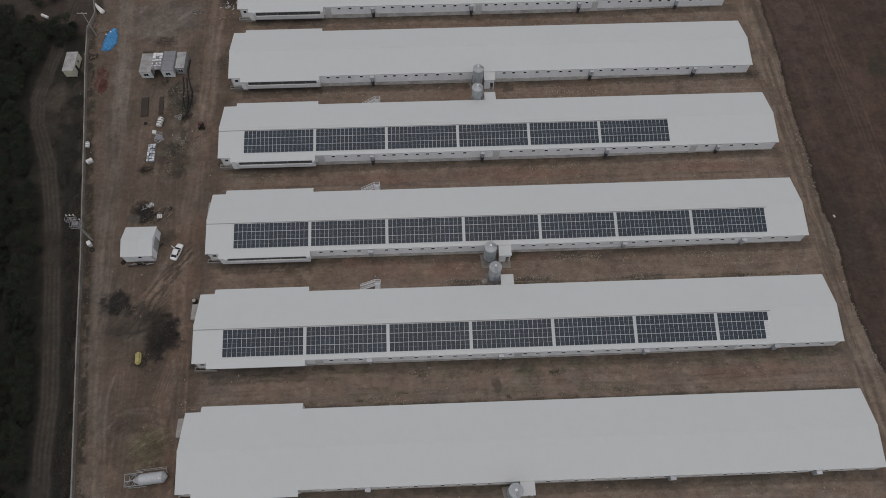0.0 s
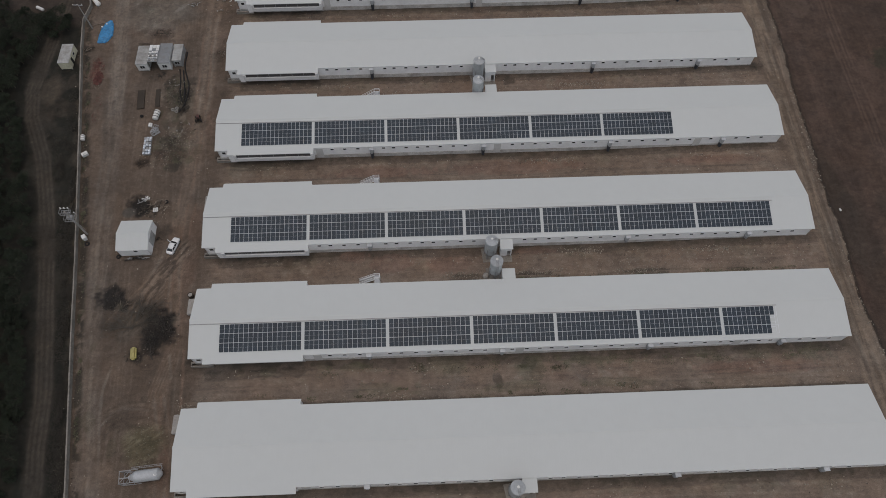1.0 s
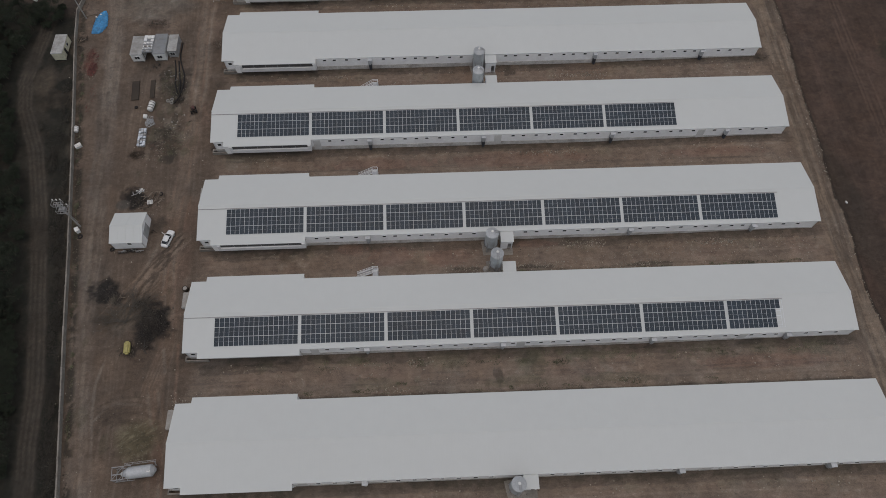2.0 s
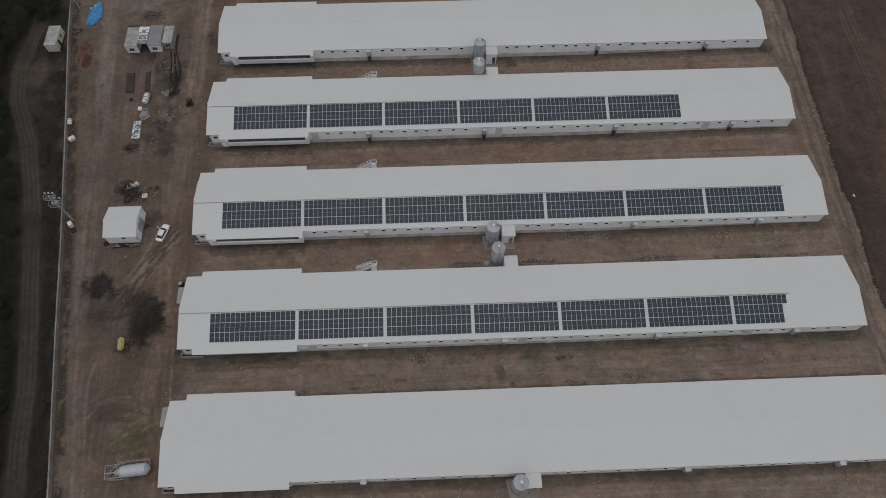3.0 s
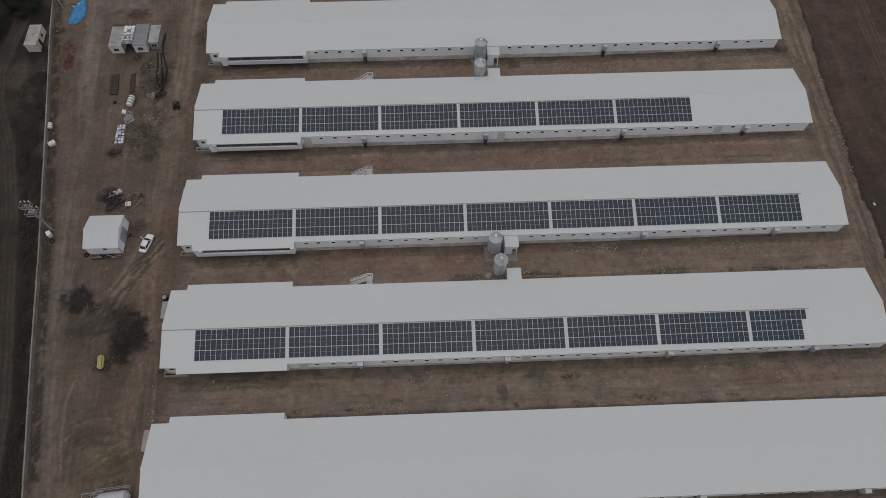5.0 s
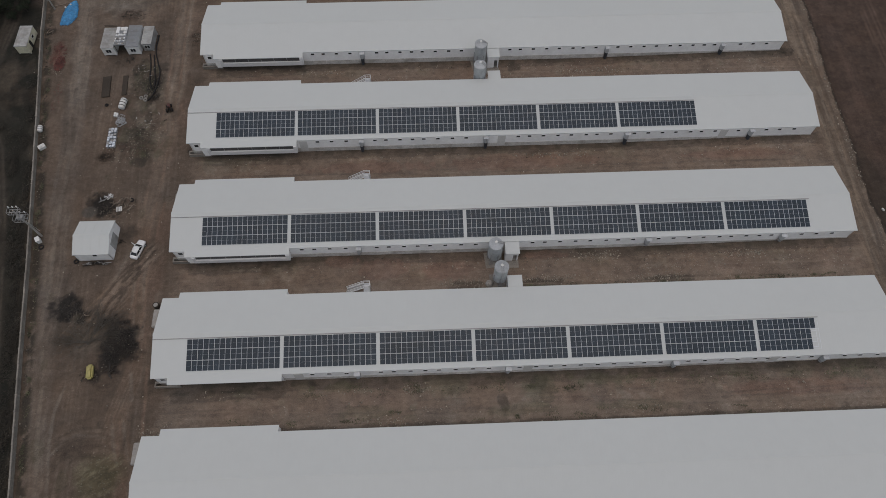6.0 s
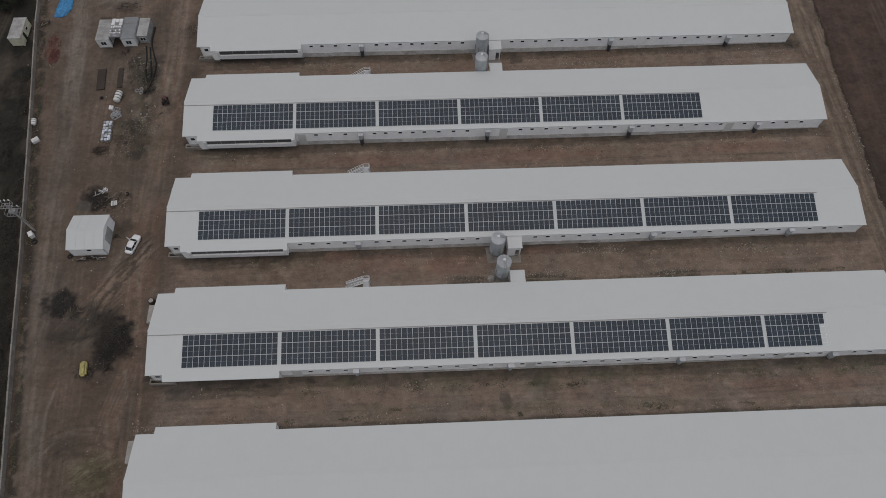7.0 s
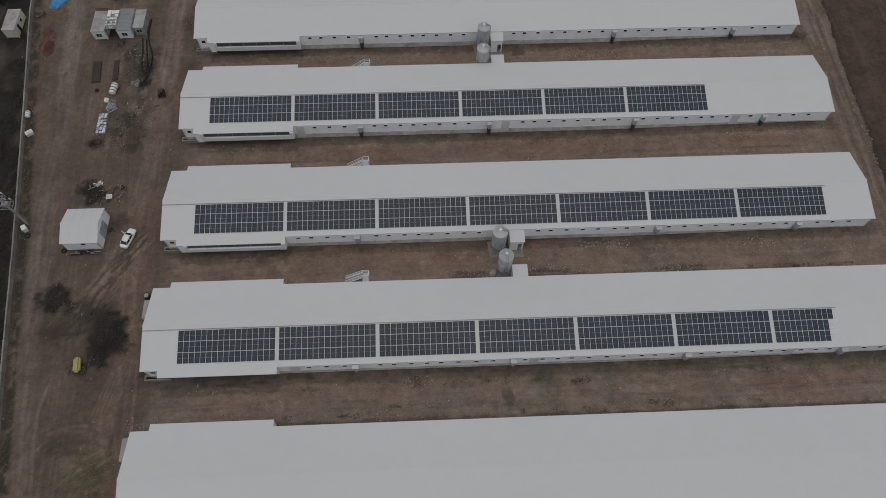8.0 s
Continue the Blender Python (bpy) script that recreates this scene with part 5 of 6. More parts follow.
def tarp_heap():
    t = thing("tarpaulin_heap", -35.8, 62.3, 0, "bright blue tarpaulin spread over a heap", "tarpaulin")
    bm = bmesh.new()
    rows, cols = 26, 16
    grid = []
    for i in range(rows):
        line = []
        for j in range(cols):
            u, v = i / (rows - 1) * 2 - 1, j / (cols - 1) * 2 - 1
            left = float(np.interp(u, (-1, -0.4, 0.3, 0.75, 1), (-1.9, -2.0, -1.7, -0.9, 0.2)))
            right = float(np.interp(u, (-1, -0.85, -0.4, 0.3, 0.75, 1), (0.3, 0.9, 1.9, 1.65, 1.2, 0.7)))
            frayed = 0.22 * noise.noise(Vector((u * 9, v * 9, 1)))
            x = left + (right - left) * (v + 1) / 2 + frayed * abs(v)
            y = u * 4.15 + 0.35 * noise.noise(Vector((v * 5, u, 7)))
            lift = max(0.0, (1 - u * u) * (1 - v * v))
            z = 0.04 + 0.55 * lift ** 0.5 + 0.30 * noise.noise(Vector((x * 1.3, y * 1.3, 3))) * (0.25 + lift)
            line.append(bm.verts.new((x, y, max(z, 0.03))))
        grid.append(line)
    for i in range(rows - 1):
        for j in range(cols - 1):
            bm.faces.new((grid[i][j], grid[i + 1][j], grid[i + 1][j + 1], grid[i][j + 1]))
    bmesh.ops.recalc_face_normals(bm, faces=bm.faces)
    sheet = part("sheet", bm, BLUE, t, "creased blue plastic sheet")
    sheet.modifiers.new("thick", "SOLIDIFY").thickness = 0.02
    for x, y in ((-1.35, 1.4), (-0.25, 2.3)):
        bm = bmesh.new()
        box(bm, x - 0.2, x + 0.2, y - 0.16, y + 0.16, 0.2, 0.75, 0.05)
        part("weight", bm, WHITE_PLASTIC, t, "white weight on the sheet")


tarp_heap()


def rusty_sheets(x, y, w, d, turn, n, label):
    s = thing("steel_plate_stack", x, y, 0, label, "steel plates", turn, "rusty plate stacks")
    r = random.Random(int(w * 100))
    for k in range(n):
        bm = bmesh.new()
        ox, oy = r.uniform(-0.08, 0.08), r.uniform(-0.15, 0.15)
        box(bm, -w / 2 + ox, w / 2 + ox, -d / 2 + oy, d / 2 + oy, 0.02 + k * 0.07, 0.08 + k * 0.07)
        part("plate", bm, RUST, s)


rusty_sheets(-22.5, 38.3, 1.8, 6.1, 6, 4, "stack of rusty brown steel plates on the earth")
rusty_sheets(-18.3, 38.6, 1.1, 5.8, 5, 3, "narrow stack of rusty steel plates")


def wrapped_bundle():
    b = thing("metal_bundle", -18.45, 23.3, 0, "pallet stack of shiny silver metal parts", "metal bundle", 4)
    r = random.Random(12)
    bm = bmesh.new()
    box(bm, -1.05, 1.05, -2.8, 2.8, 0, 0.15)
    part("pallet", bm, WOOD, b, "timber pallets")
    for i in range(3):
        for j in range(7):
            bm = bmesh.new()
            x, y = -0.98 + i * 0.66, -2.7 + j * 0.78
            box(bm, x + r.uniform(0, 0.06), x + 0.6, y, y + r.uniform(0.55, 0.74), 0.15, r.uniform(0.45, 0.95), 0.04)
            part("silver_part", bm, r.choice((SILVER_WRAP, SILVER_WRAP, GALV_PLAIN, GREY_PAINT)), b)


wrapped_bundle()


def frame_pile():
    p = thing("frame_pile", -17.2, 28.0, 0, "loose pile of galvanised cage frames", "steel frames")
    r = random.Random(21)
    for k in range(5):
        bm = bmesh.new()
        w, d = r.uniform(0.5, 0.8), r.uniform(0.75, 1.15)
        for a, b in (((-w, -d), (w, -d)), ((w, -d), (w, d)), ((w, d), (-w, d)), ((-w, d), (-w, -d)), ((-w, 0), (w, 0)), ((0, -d), (0, d))):
            bar(bm, (*a, 0), (*b, 0), 0.07)
        part("cage_frame", bm, GALV_PLAIN, p, "", pose(r.uniform(-0.3, 0.4), r.uniform(-0.5, 0.6), 0.06 + k * 0.12, r.uniform(-4, 4), r.uniform(-4, 4), r.uniform(-60, 60)))
    bm = bmesh.new()
    box(bm, -2.0, -1.55, 1.3, 2.4, 0, 0.5, 0.04)
    box(bm, -1.5, -1.1, 1.2, 2.3, 0, 0.45, 0.04)
    part("white_crate", bm, WHITE_PLASTIC, p, "white plastic crates")


frame_pile()


# Dark hoses laid in a bundle south of the cabins
def hose(pts, label):
    cu = bpy.data.curves.new("hose", "CURVE")
    cu.dimensions = "3D"
    cu.bevel_depth, cu.bevel_resolution, cu.resolution_u = 0.17, 2, 8
    sp = cu.splines.new("BEZIER")
    sp.bezier_points.add(len(pts) - 1)
    for bp, (x, y) in zip(sp.bezier_points, pts):
        bp.co = (x, y, 0.17)
        bp.handle_left_type = bp.handle_right_type = "AUTO"
    ob = new("hose_temporary", cu)
    deps = bpy.context.evaluated_depsgraph_get()
    data = bpy.data.meshes.new_from_object(ob.evaluated_get(deps))
    bpy.data.objects.remove(ob)
    data.materials.clear()
    data.materials.append(RUBBER)
    pipe = tagged(new("pipe", data), label, "pipe", "dark pipes on the ground")
    return pipe


for run in (
    [(-13.8, 48.0), (-13.0, 43.6), (-12.7, 40.1), (-11.7, 36.9)],
    [(-12.8, 47.6), (-11.9, 42.6), (-11.4, 39.8), (-11.3, 37.6)],
    [(-12.6, 54.0), (-12.5, 48.6), (-11.5, 45.1), (-10.7, 42.5), (-10.7, 38.7), (-11.3, 35.4), (-12.2, 33.7)],
):
    hose(run, "thick black plastic pipe lying on the earth")


def tyre(x, y, z=0.0, r=0.5, tilt=0):
    bm = bmesh.new()
    segs, ring = 18, 8
    vs = [[bm.verts.new(((r - 0.16 + 0.16 * math.cos(b)) * math.cos(a), (r - 0.16 + 0.16 * math.cos(b)) * math.sin(a), 0.15 + 0.13 * math.sin(b))) for b in (2 * math.pi * k / ring for k in range(ring))] for a in (2 * math.pi * i / segs for i in range(segs))]
    for i in range(segs):
        for k in range(ring):
            bm.faces.new((vs[i][k], vs[(i + 1) % segs][k], vs[(i + 1) % segs][(k + 1) % ring], vs[i][(k + 1) % ring]))
    bmesh.ops.recalc_face_normals(bm, faces=bm.faces)
    ob = solid("old_tyre", bm, RUBBER, x, y, z, "worn black tyre lying on the earth", "tyre", group="old tyres")
    return ob


for x, y, r in ((-20.3, -7.4, 0.55), (-21.5, 32.8, 0.45), (-28.2, -3.8, 0.6), (-11.4, 6.9, 0.5)):
    tyre(x, y, 0.0, r)


def concrete_rings():
    for k, (x, y) in enumerate(((-13.8, 34.6), (-12.8, 35.0), (-12.8, 34.0))):
        bm = bmesh.new()
        n = 18
        vs = [[bm.verts.new((rr * math.cos(2 * math.pi * i / n), rr * math.sin(2 * math.pi * i / n), z)) for rr, z in ((0.44, 0), (0.44, 0.35), (0.30, 0.35), (0.30, 0))] for i in range(n)]
        for i in range(n):
            for j in range(4):
                bm.faces.new((vs[i][j], vs[(i + 1) % n][j], vs[(i + 1) % n][(j + 1) % 4], vs[i][(j + 1) % 4]))
        bmesh.ops.recalc_face_normals(bm, faces=bm.faces)
        solid("concrete_ring", bm, PALE_CONCRETE, x, y, 0, "small pale concrete ring on the earth", "concrete ring", group="concrete rings")


concrete_rings()


def small_tractor():
    t = thing("garden_tractor", -6.8, 31.2, 0, "small dark red tractor standing on the track", "tractor", 15)
    bm = bmesh.new()
    box(bm, -0.35, 0.35, -0.2, 1.1, 0.45, 0.95, 0.08)
    part("bonnet", bm, RED, t, "dull red bonnet")
    bm = bmesh.new()
    box(bm, -0.4, 0.4, -1.0, -0.2, 0.4, 0.7, 0.06)
    part("rear_body", bm, RUST, t, "dark rear body")
    bm = bmesh.new()
    box(bm, -0.25, 0.25, -0.75, -0.3, 0.75, 0.85, 0.04)
    box(bm, -0.25, 0.25, -0.85, -0.75, 0.75, 1.2, 0.04)
    part("seat", bm, RUBBER, t, "black seat")
    bm = bmesh.new()
    bar(bm, (0, -0.05, 0.8), (0, -0.25, 1.2), 0.06)
    tube(bm, (0, -0.25, 1.19), (0, -0.26, 1.22), 0.2, 0.2, 14)
    part("steering", bm, RUBBER, t)
    for x, y, r in ((-0.62, -0.6, 0.48), (0.62, -0.6, 0.48), (-0.5, 0.8, 0.32), (0.5, 0.8, 0.32)):
        bm = bmesh.new()
        tube(bm, (x - 0.13, y, r), (x + 0.13, y, r), r, r, 18)
        part("wheel", bm, RUBBER, t, "black tyre")


small_tractor()


def slab_box(x, y, w, d, h, turn, label):
    """Concrete sump with a lid, beside a gable."""
    s = thing("sump", x, y, 0, label, "concrete sump", turn, "concrete sumps beside the gables")
    bm = bmesh.new()
    box(bm, -w / 2, w / 2, -d / 2, d / 2, -0.2, h, 0.12)
    part("pit_wall", bm, PALE_CONCRETE, s)
    bm = bmesh.new()
    box(bm, -w / 2 + 0.1, w / 2 - 0.1, -d / 2 + 0.1, d / 2 - 0.1, h, h + 0.06, 0.02)
    part("lid", bm, PALE_CONCRETE, s, "flat concrete lid")
    return s


slab_box(-1.5, -20.6, 2.2, 3.7, 0.75, 0, "rounded pale concrete sump beside the white gable")
slab_box(-1.3, -46.4, 2.0, 3.9, 0.75, 0, "rounded pale concrete sump beside the white gable")
slab_box(-1.2, 6.0, 1.8, 4.2, 0.5, 0, "rounded pale concrete sump beside the white gable")
bm = bmesh.new()
tube(bm, (0, 0, -0.05), (0, 0, 1.0), 0.62, 0.62, 20)
drum = thing("water_drum", -2.3, -17.9, 0, "round dark drum with a pale lid beside the concrete sump", "drum")
part("body", bm, RUST, drum, "dark round drum body")
bm = bmesh.new()
tube(bm, (0, 0, 1.0), (0, 0, 1.08), 0.45, 0.40, 20)
part("lid", bm, PALE_CONCRETE, drum, "pale round lid")
bm = bmesh.new()
tube(bm, (-1.1, 0, 0.4), (1.1, 0, 0.4), 0.45, 0.45, 14)
tube(bm, (1.1, 0, 0.4), (1.3, 0, 0.4), 0.45, 0.2, 14)
tube(bm, (-1.3, 0, 0.4), (-1.1, 0, 0.4), 0.2, 0.45, 14)
solid("white_drum", bm, WHITE_PLASTIC, -56.0, 71.4, -0.05, "white plastic drum lying in the scrub", "drum", -30)
bm = bmesh.new()
box(bm, -0.75, 0.75, -0.55, 0.55, -0.05, 0.75, 0.06)
box(bm, -0.4, 0.4, -0.3, 0.3, 0.75, 0.9, 0.04)
solid("white_crate", bm, WHITE_PLASTIC, -33.6, 21.3, 0, "small white plastic crate beside the track", "crate", 35)
bm = bmesh.new()
box(bm, -0.4, 0.4, -0.55, 0.55, -0.05, 1.1, 0.05)
box(bm, -0.45, 0.45, -0.6, 0.6, 1.1, 1.16, 0.02)
solid("switch_cabinet", bm, WHITE_PLASTIC, -28.9, -2.4, 0, "pale switch cabinet at the foot of the power pole", "cabinet", 30)


# Heaps of timber, scrap and burnt branches
def timber_heap(x, y, n, spread, long, label, seed, mats, group="", flat=False):
    h = thing("timber_heap", x, y, 0, label, "timber heap", group=group)
    r = random.Random(seed)
    for k in range(n):
        bm = bmesh.new()
        w, d = r.uniform(0.05, 0.2), r.uniform(0.35, 1) * long
        box(bm, -d / 2, d / 2, -w / 2, w / 2, -0.03, 0.04)
        part("plank", bm, r.choice(mats), h, "", pose(r.gauss(0, spread) if not flat else r.uniform(-2.3, 2.3), r.gauss(0, spread * 0.7) if not flat else r.gauss(0, 0.22), r.uniform(0.06, 0.5), r.uniform(-12, 12), r.uniform(-12, 12), r.uniform(0, 180) if not flat else r.gauss(0, 14)))
    return h


timber_heap(-13.3, 6.0, 46, 1.3, 1.5, "scattered heap of broken planks and pallets", 3, (WOOD, WOOD, WOOD, RUST))
timber_heap(-16.6, 7.6, 14, 0.7, 1.6, "pale broken boards on burnt ground", 4, (WHITE_PLASTIC, GREY_PAINT, WOOD))
timber_heap(-15.8, -7.95, 40, 1.5, 1.7, "clutter of metal bars and boards along the shed", 5, (RUST, RUST, GREY_PAINT, RUST, RUBBER), flat=True)
timber_heap(-12.0, -3.0, 9, 0.4, 0.9, "dark scrap parts beside the shed door", 6, (RUBBER, RUST))
timber_heap(-39.2, 56.2, 12, 0.7, 2.2, "thin branches and poles beside the wall", 7, (BARK, WOOD))
timber_heap(-9.2, -30.9, 12, 0.7, 1.6, "charred boards beside the yellow tank", 9, (CHARRED, RUST))
timber_heap(-16.3, -19.4, 12, 0.6, 1.2, "half-burnt scrap on the ash", 10, (CHARRED, RUST, WOOD))
timber_heap(-11.0, 34.6, 14, 0.7, 1.8, "dark scrap lengths at the end of the pipes", 11, (RUST, CHARRED))
timber_heap(-18.7, 46.3, 9, 0.7, 1.0, "dark scrap on the ground before the cabins", 13, (RUST, CHARRED, RUBBER))
bm = bmesh.new()
for k in range(5):
    box(bm, -0.6, 0.6, -0.5 + k * 0.24, -0.36 + k * 0.24, 0.1, 0.13)
for s in (-0.55, 0, 0.47):
    box(bm, s, s + 0.1, -0.5, 0.6, 0.0, 0.1)
solid("pallet", bm, WHITE_PLASTIC, -13.6, 4.6, 0.3, "pale wooden pallet on the heap", "pallet", 8)
bm = bmesh.new()
tube(bm, (-1.9, -0.5, 0.1), (1.9, 0.55, 0.12), 0.09, 0.07, 8)
solid("loose_pole", bm, WOOD, -38.4, 65.2, 0, "thin wooden pole lying beside the tarpaulin", "pole")


def twig_heap(x, y, rx, ry, n, height, seed, label, mat=CHARRED):
    """Bare cut branches, dense and tangled."""
    r = random.Random(seed)
    bm = bmesh.new()
    for k in range(n):
        a, q = r.uniform(0, 2 * math.pi), math.sqrt(r.random())
        p = Vector((math.cos(a) * q * rx, math.sin(a) * q * ry, r.uniform(0, 0.15)))
        way = Vector((r.gauss(0, 1), r.gauss(0, 1), abs(r.gauss(0.2, 0.3)))).normalized()
        w = r.uniform(0.015, 0.045)
        for s in range(3):
            step_to = p + way * r.uniform(0.25, 0.6)
            step_to.z = min(max(step_to.z, 0.03), height)
            tube(bm, p, step_to, w, w * 0.65, 4, False)
            p, w = step_to, w * 0.65
            way = (way + Vector((r.gauss(0, 0.4), r.gauss(0, 0.4), r.gauss(-0.05, 0.3)))).normalized()
    return solid("branch_heap", bm, mat, x, y, 0, label, "branch heap", kind="stuff")


twig_heap(-8.6, -25.0, 3.3, 4.4, 520, 1.3, 31, "tangled heap of burnt black branches")


def dead_tree(x, y, n, reach, aim, seed, label):
    """A felled dry bush: boughs that fork and fan out flat from one stump."""
    r = random.Random(seed)
    bm = bmesh.new()

    def grow(p, angle, length, width, level):
        q = p + Vector((math.cos(angle), math.sin(angle), r.uniform(-0.02, 0.12) if level else 0.15)) * length
        q.z = min(max(q.z, 0.04), 0.9)
        tube(bm, p, q, width, width * 0.7, 4, False)
        if level < 4:
            for _ in range(2 if level else 3):
                grow(q, angle + r.gauss(0, 0.42), length * r.uniform(0.65, 0.95), width * 0.72, level + 1)

    for k in range(n):
        grow(Vector((r.gauss(0, 0.15), r.gauss(0, 0.15), 0.1)), aim + r.uniform(-2.0, 2.0), reach * r.uniform(0.2, 0.36), 0.035, 0)
    return solid("dead_bush", bm, DRY_BRUSH, x, y, 0, label, "dead bush", kind="stuff")


dead_tree(-14.4, -25.0, 24, 6.6, 2.0, 32, "felled grey dry bush with fine fanned branches")
dead_tree(-12.4, -21.6, 12, 5.0, 1.2, 38, "felled grey dry bush with fine fanned branches")
twig_heap(-19.3, -18.6, 2.2, 2.2, 60, 0.4, 33, "charred twigs on black ash")
twig_heap(-12.4, 22.5, 2.4, 3.6, 90, 0.5, 34, "dry weeds and cut twigs", BARK)
twig_heap(-13.9, 40.5, 3.0, 4.0, 110, 0.35, 35, "dry scattered twigs", BARK)
twig_heap(-19.0, 18.2, 1.7, 1.2, 110, 0.6, 36, "rust-brown tangle of wire and twigs", RUST)
twig_heap(-3.3, 53.0, 1.5, 3.4, 60, 0.5, 37, "grey brush beside the gable", BARK)
brush = twig_heap(140.2, 43.4, 2.6, 1.6, 70, 0.35, 71, "pale cut sticks beside the track", DRY_BRUSH)
brush.location.z = 1.05
bm = bmesh.new()
box(bm, -0.18, 0.18, -0.36, 0.36, -0.1, 0.3, 0.08)
solid("white_sack", bm, WHITE_PLASTIC, 150.7, -0.6, -0.68, "white plastic sack lying at the edge of the field", "sack", 20)
timber_heap(-14.2, 42.6, 26, 1.5, 0.7, "scattered small scrap and offcuts on the earth", 17, (WOOD, RUST, PALE_CONCRETE, CHARRED))
timber_heap(-11.2, 27.6, 26, 1.5, 0.7, "scattered small scrap and offcuts on the earth", 18, (WOOD, RUST, PALE_CONCRETE, CHARRED))
timber_heap(-12.6, 71.5, 9, 0.9, 1.6, "pale boards dropped on the quarry dust", 16, (PALE_CONCRETE, WOOD, PALE_CONCRETE))
timber_heap(-4.3, 73.5, 22, 1.2, 1.4, "pale boards and crates dumped beside the track", 14, (WHITE_PLASTIC, WOOD, PALE_CONCRETE, GREY_PAINT))
timber_heap(-4.5, 69.0, 10, 1.2, 1.2, "a few pale boards on the earth", 15, (PALE_CONCRETE, WOOD))


# Scattered leaves, weeds, stones: countless small pieces
def leaf_scatter(name, spots, mat, size, label, category, seed, rise=0.25):
    g = np.random.default_rng(seed)
    verts, faces = [], []
    for x, y, rx, ry, n in spots:
        base = float(east_rise(x))
        for _ in range(n):
            a, q = g.uniform(0, 2 * math.pi), math.sqrt(g.random())
            px, py, pz = x + math.cos(a) * q * rx, y + math.sin(a) * q * ry, base + g.uniform(0.03, rise)
            t, l = g.uniform(0, 2 * math.pi), size * g.uniform(0.6, 1.4)
            c, s = math.cos(t) * l, math.sin(t) * l
            k = g.uniform(-0.4, 0.4) * l
            i = len(verts)
            verts += [(px - c, py - s, pz), (px + s * 0.4, py - c * 0.4, pz + k), (px + c, py + s, pz + abs(k)), (px - s * 0.4, py + c * 0.4, pz)]
            faces.append((i, i + 1, i + 2, i + 3))
    data = bpy.data.meshes.new(name)
    data.from_pydata(verts, [], faces)
    data.materials.append(mat)
    return tagged(new(name, data), label, category, kind="stuff")


leaf_scatter("dead_leaves", [(-35.0, 45.6, 1.3, 2.4, 420), (-35.8, 48.2, 1.9, 3.8, 240), (-36.6, 51.0, 1.4, 1.6, 60), (-33.6, 36.0, 1.0, 5.0, 60)], LEAF_RED, 0.16, "drift of dark red dead leaves", "leaves", 3)
weed_spots = [(-13.5, 38.5, 2.6, 4.0, 200), (-12.5, 24.5, 2.2, 3.4, 110), (-11.0, 19.5, 2.0, 2.0, 80), (-9.0, 22.5, 1.6, 2.6, 70)]
for k in range(46):
    weed_spots.append((rng.uniform(22, 135), -36.4 + rng.normal(0, 0.7), rng.uniform(0.6, 2.2), rng.uniform(0.3, 0.9), int(rng.integers(10, 34))))
for k in range(30):
    weed_spots.append((rng.uniform(72, 135), -16.4 + rng.normal(0, 0.35), rng.uniform(0.5, 1.6), rng.uniform(0.25, 0.5), int(rng.integers(12, 45))))
for k in range(26):
    weed_spots.append((rng.uniform(10, 120), -42.0 + rng.normal(0, 0.6), rng.uniform(0.5, 1.8), rng.uniform(0.25, 0.7), int(rng.integers(10, 40))))
for k in range(40):
    y = rng.uniform(-58, 60)
    wx = float(np.interp(y, [p[1] for p in WALL_LINE][::-1], [p[0] for p in WALL_LINE][::-1]))
    weed_spots.append((wx + rng.uniform(0.8, 1.9), y, 0.4, rng.uniform(0.5, 1.6), int(rng.integers(10, 40))))
leaf_scatter("weeds", weed_spots, WEED, 0.15, "sparse low weeds on bare earth", "weeds", 4)
leaf_scatter("straw_litter", [(-7.0, -50.5, 4.2, 5.0, 110), (-8.5, -54.0, 2.2, 1.6, 40)], STRAW, 0.2, "dull yellow straw litter", "straw", 5, 0.08)


# Dark undergrowth on the verge between the outer track and the wall
verge = []
for k in range(170):
    y = rng.uniform(-62, 40)
    wx = float(np.interp(y, [p[1] for p in WALL_LINE][::-1], [p[0] for p in WALL_LINE][::-1]))
    tx = float(np.interp(y, [p[1] for p in OUTER_TRACK][::-1], [p[0] for p in OUTER_TRACK][::-1]))
    verge.append((rng.uniform(tx + 2.7, max(wx - 0.9, tx + 3.0)), y, rng.uniform(0.5, 1.3), rng.uniform(0.8, 2.4), int(rng.integers(40, 110))))
leaf_scatter("undergrowth", verge, UNDERGROWTH, 0.15, "dark low undergrowth on the verge of the wall", "undergrowth", 6, 0.7)
for k, (x, y) in enumerate(((-24.4, -50.0), (-24.0, -53.5), (-23.3, -57.0), (-33.6, 5.0), (-34.6, 10.0), (-29.2, -20.0))):
    twig_heap(x, y, 0.6, 2.2, 60, 0.6, 60 + k, "pale dry brush against the boundary wall", DRY_BRUSH)


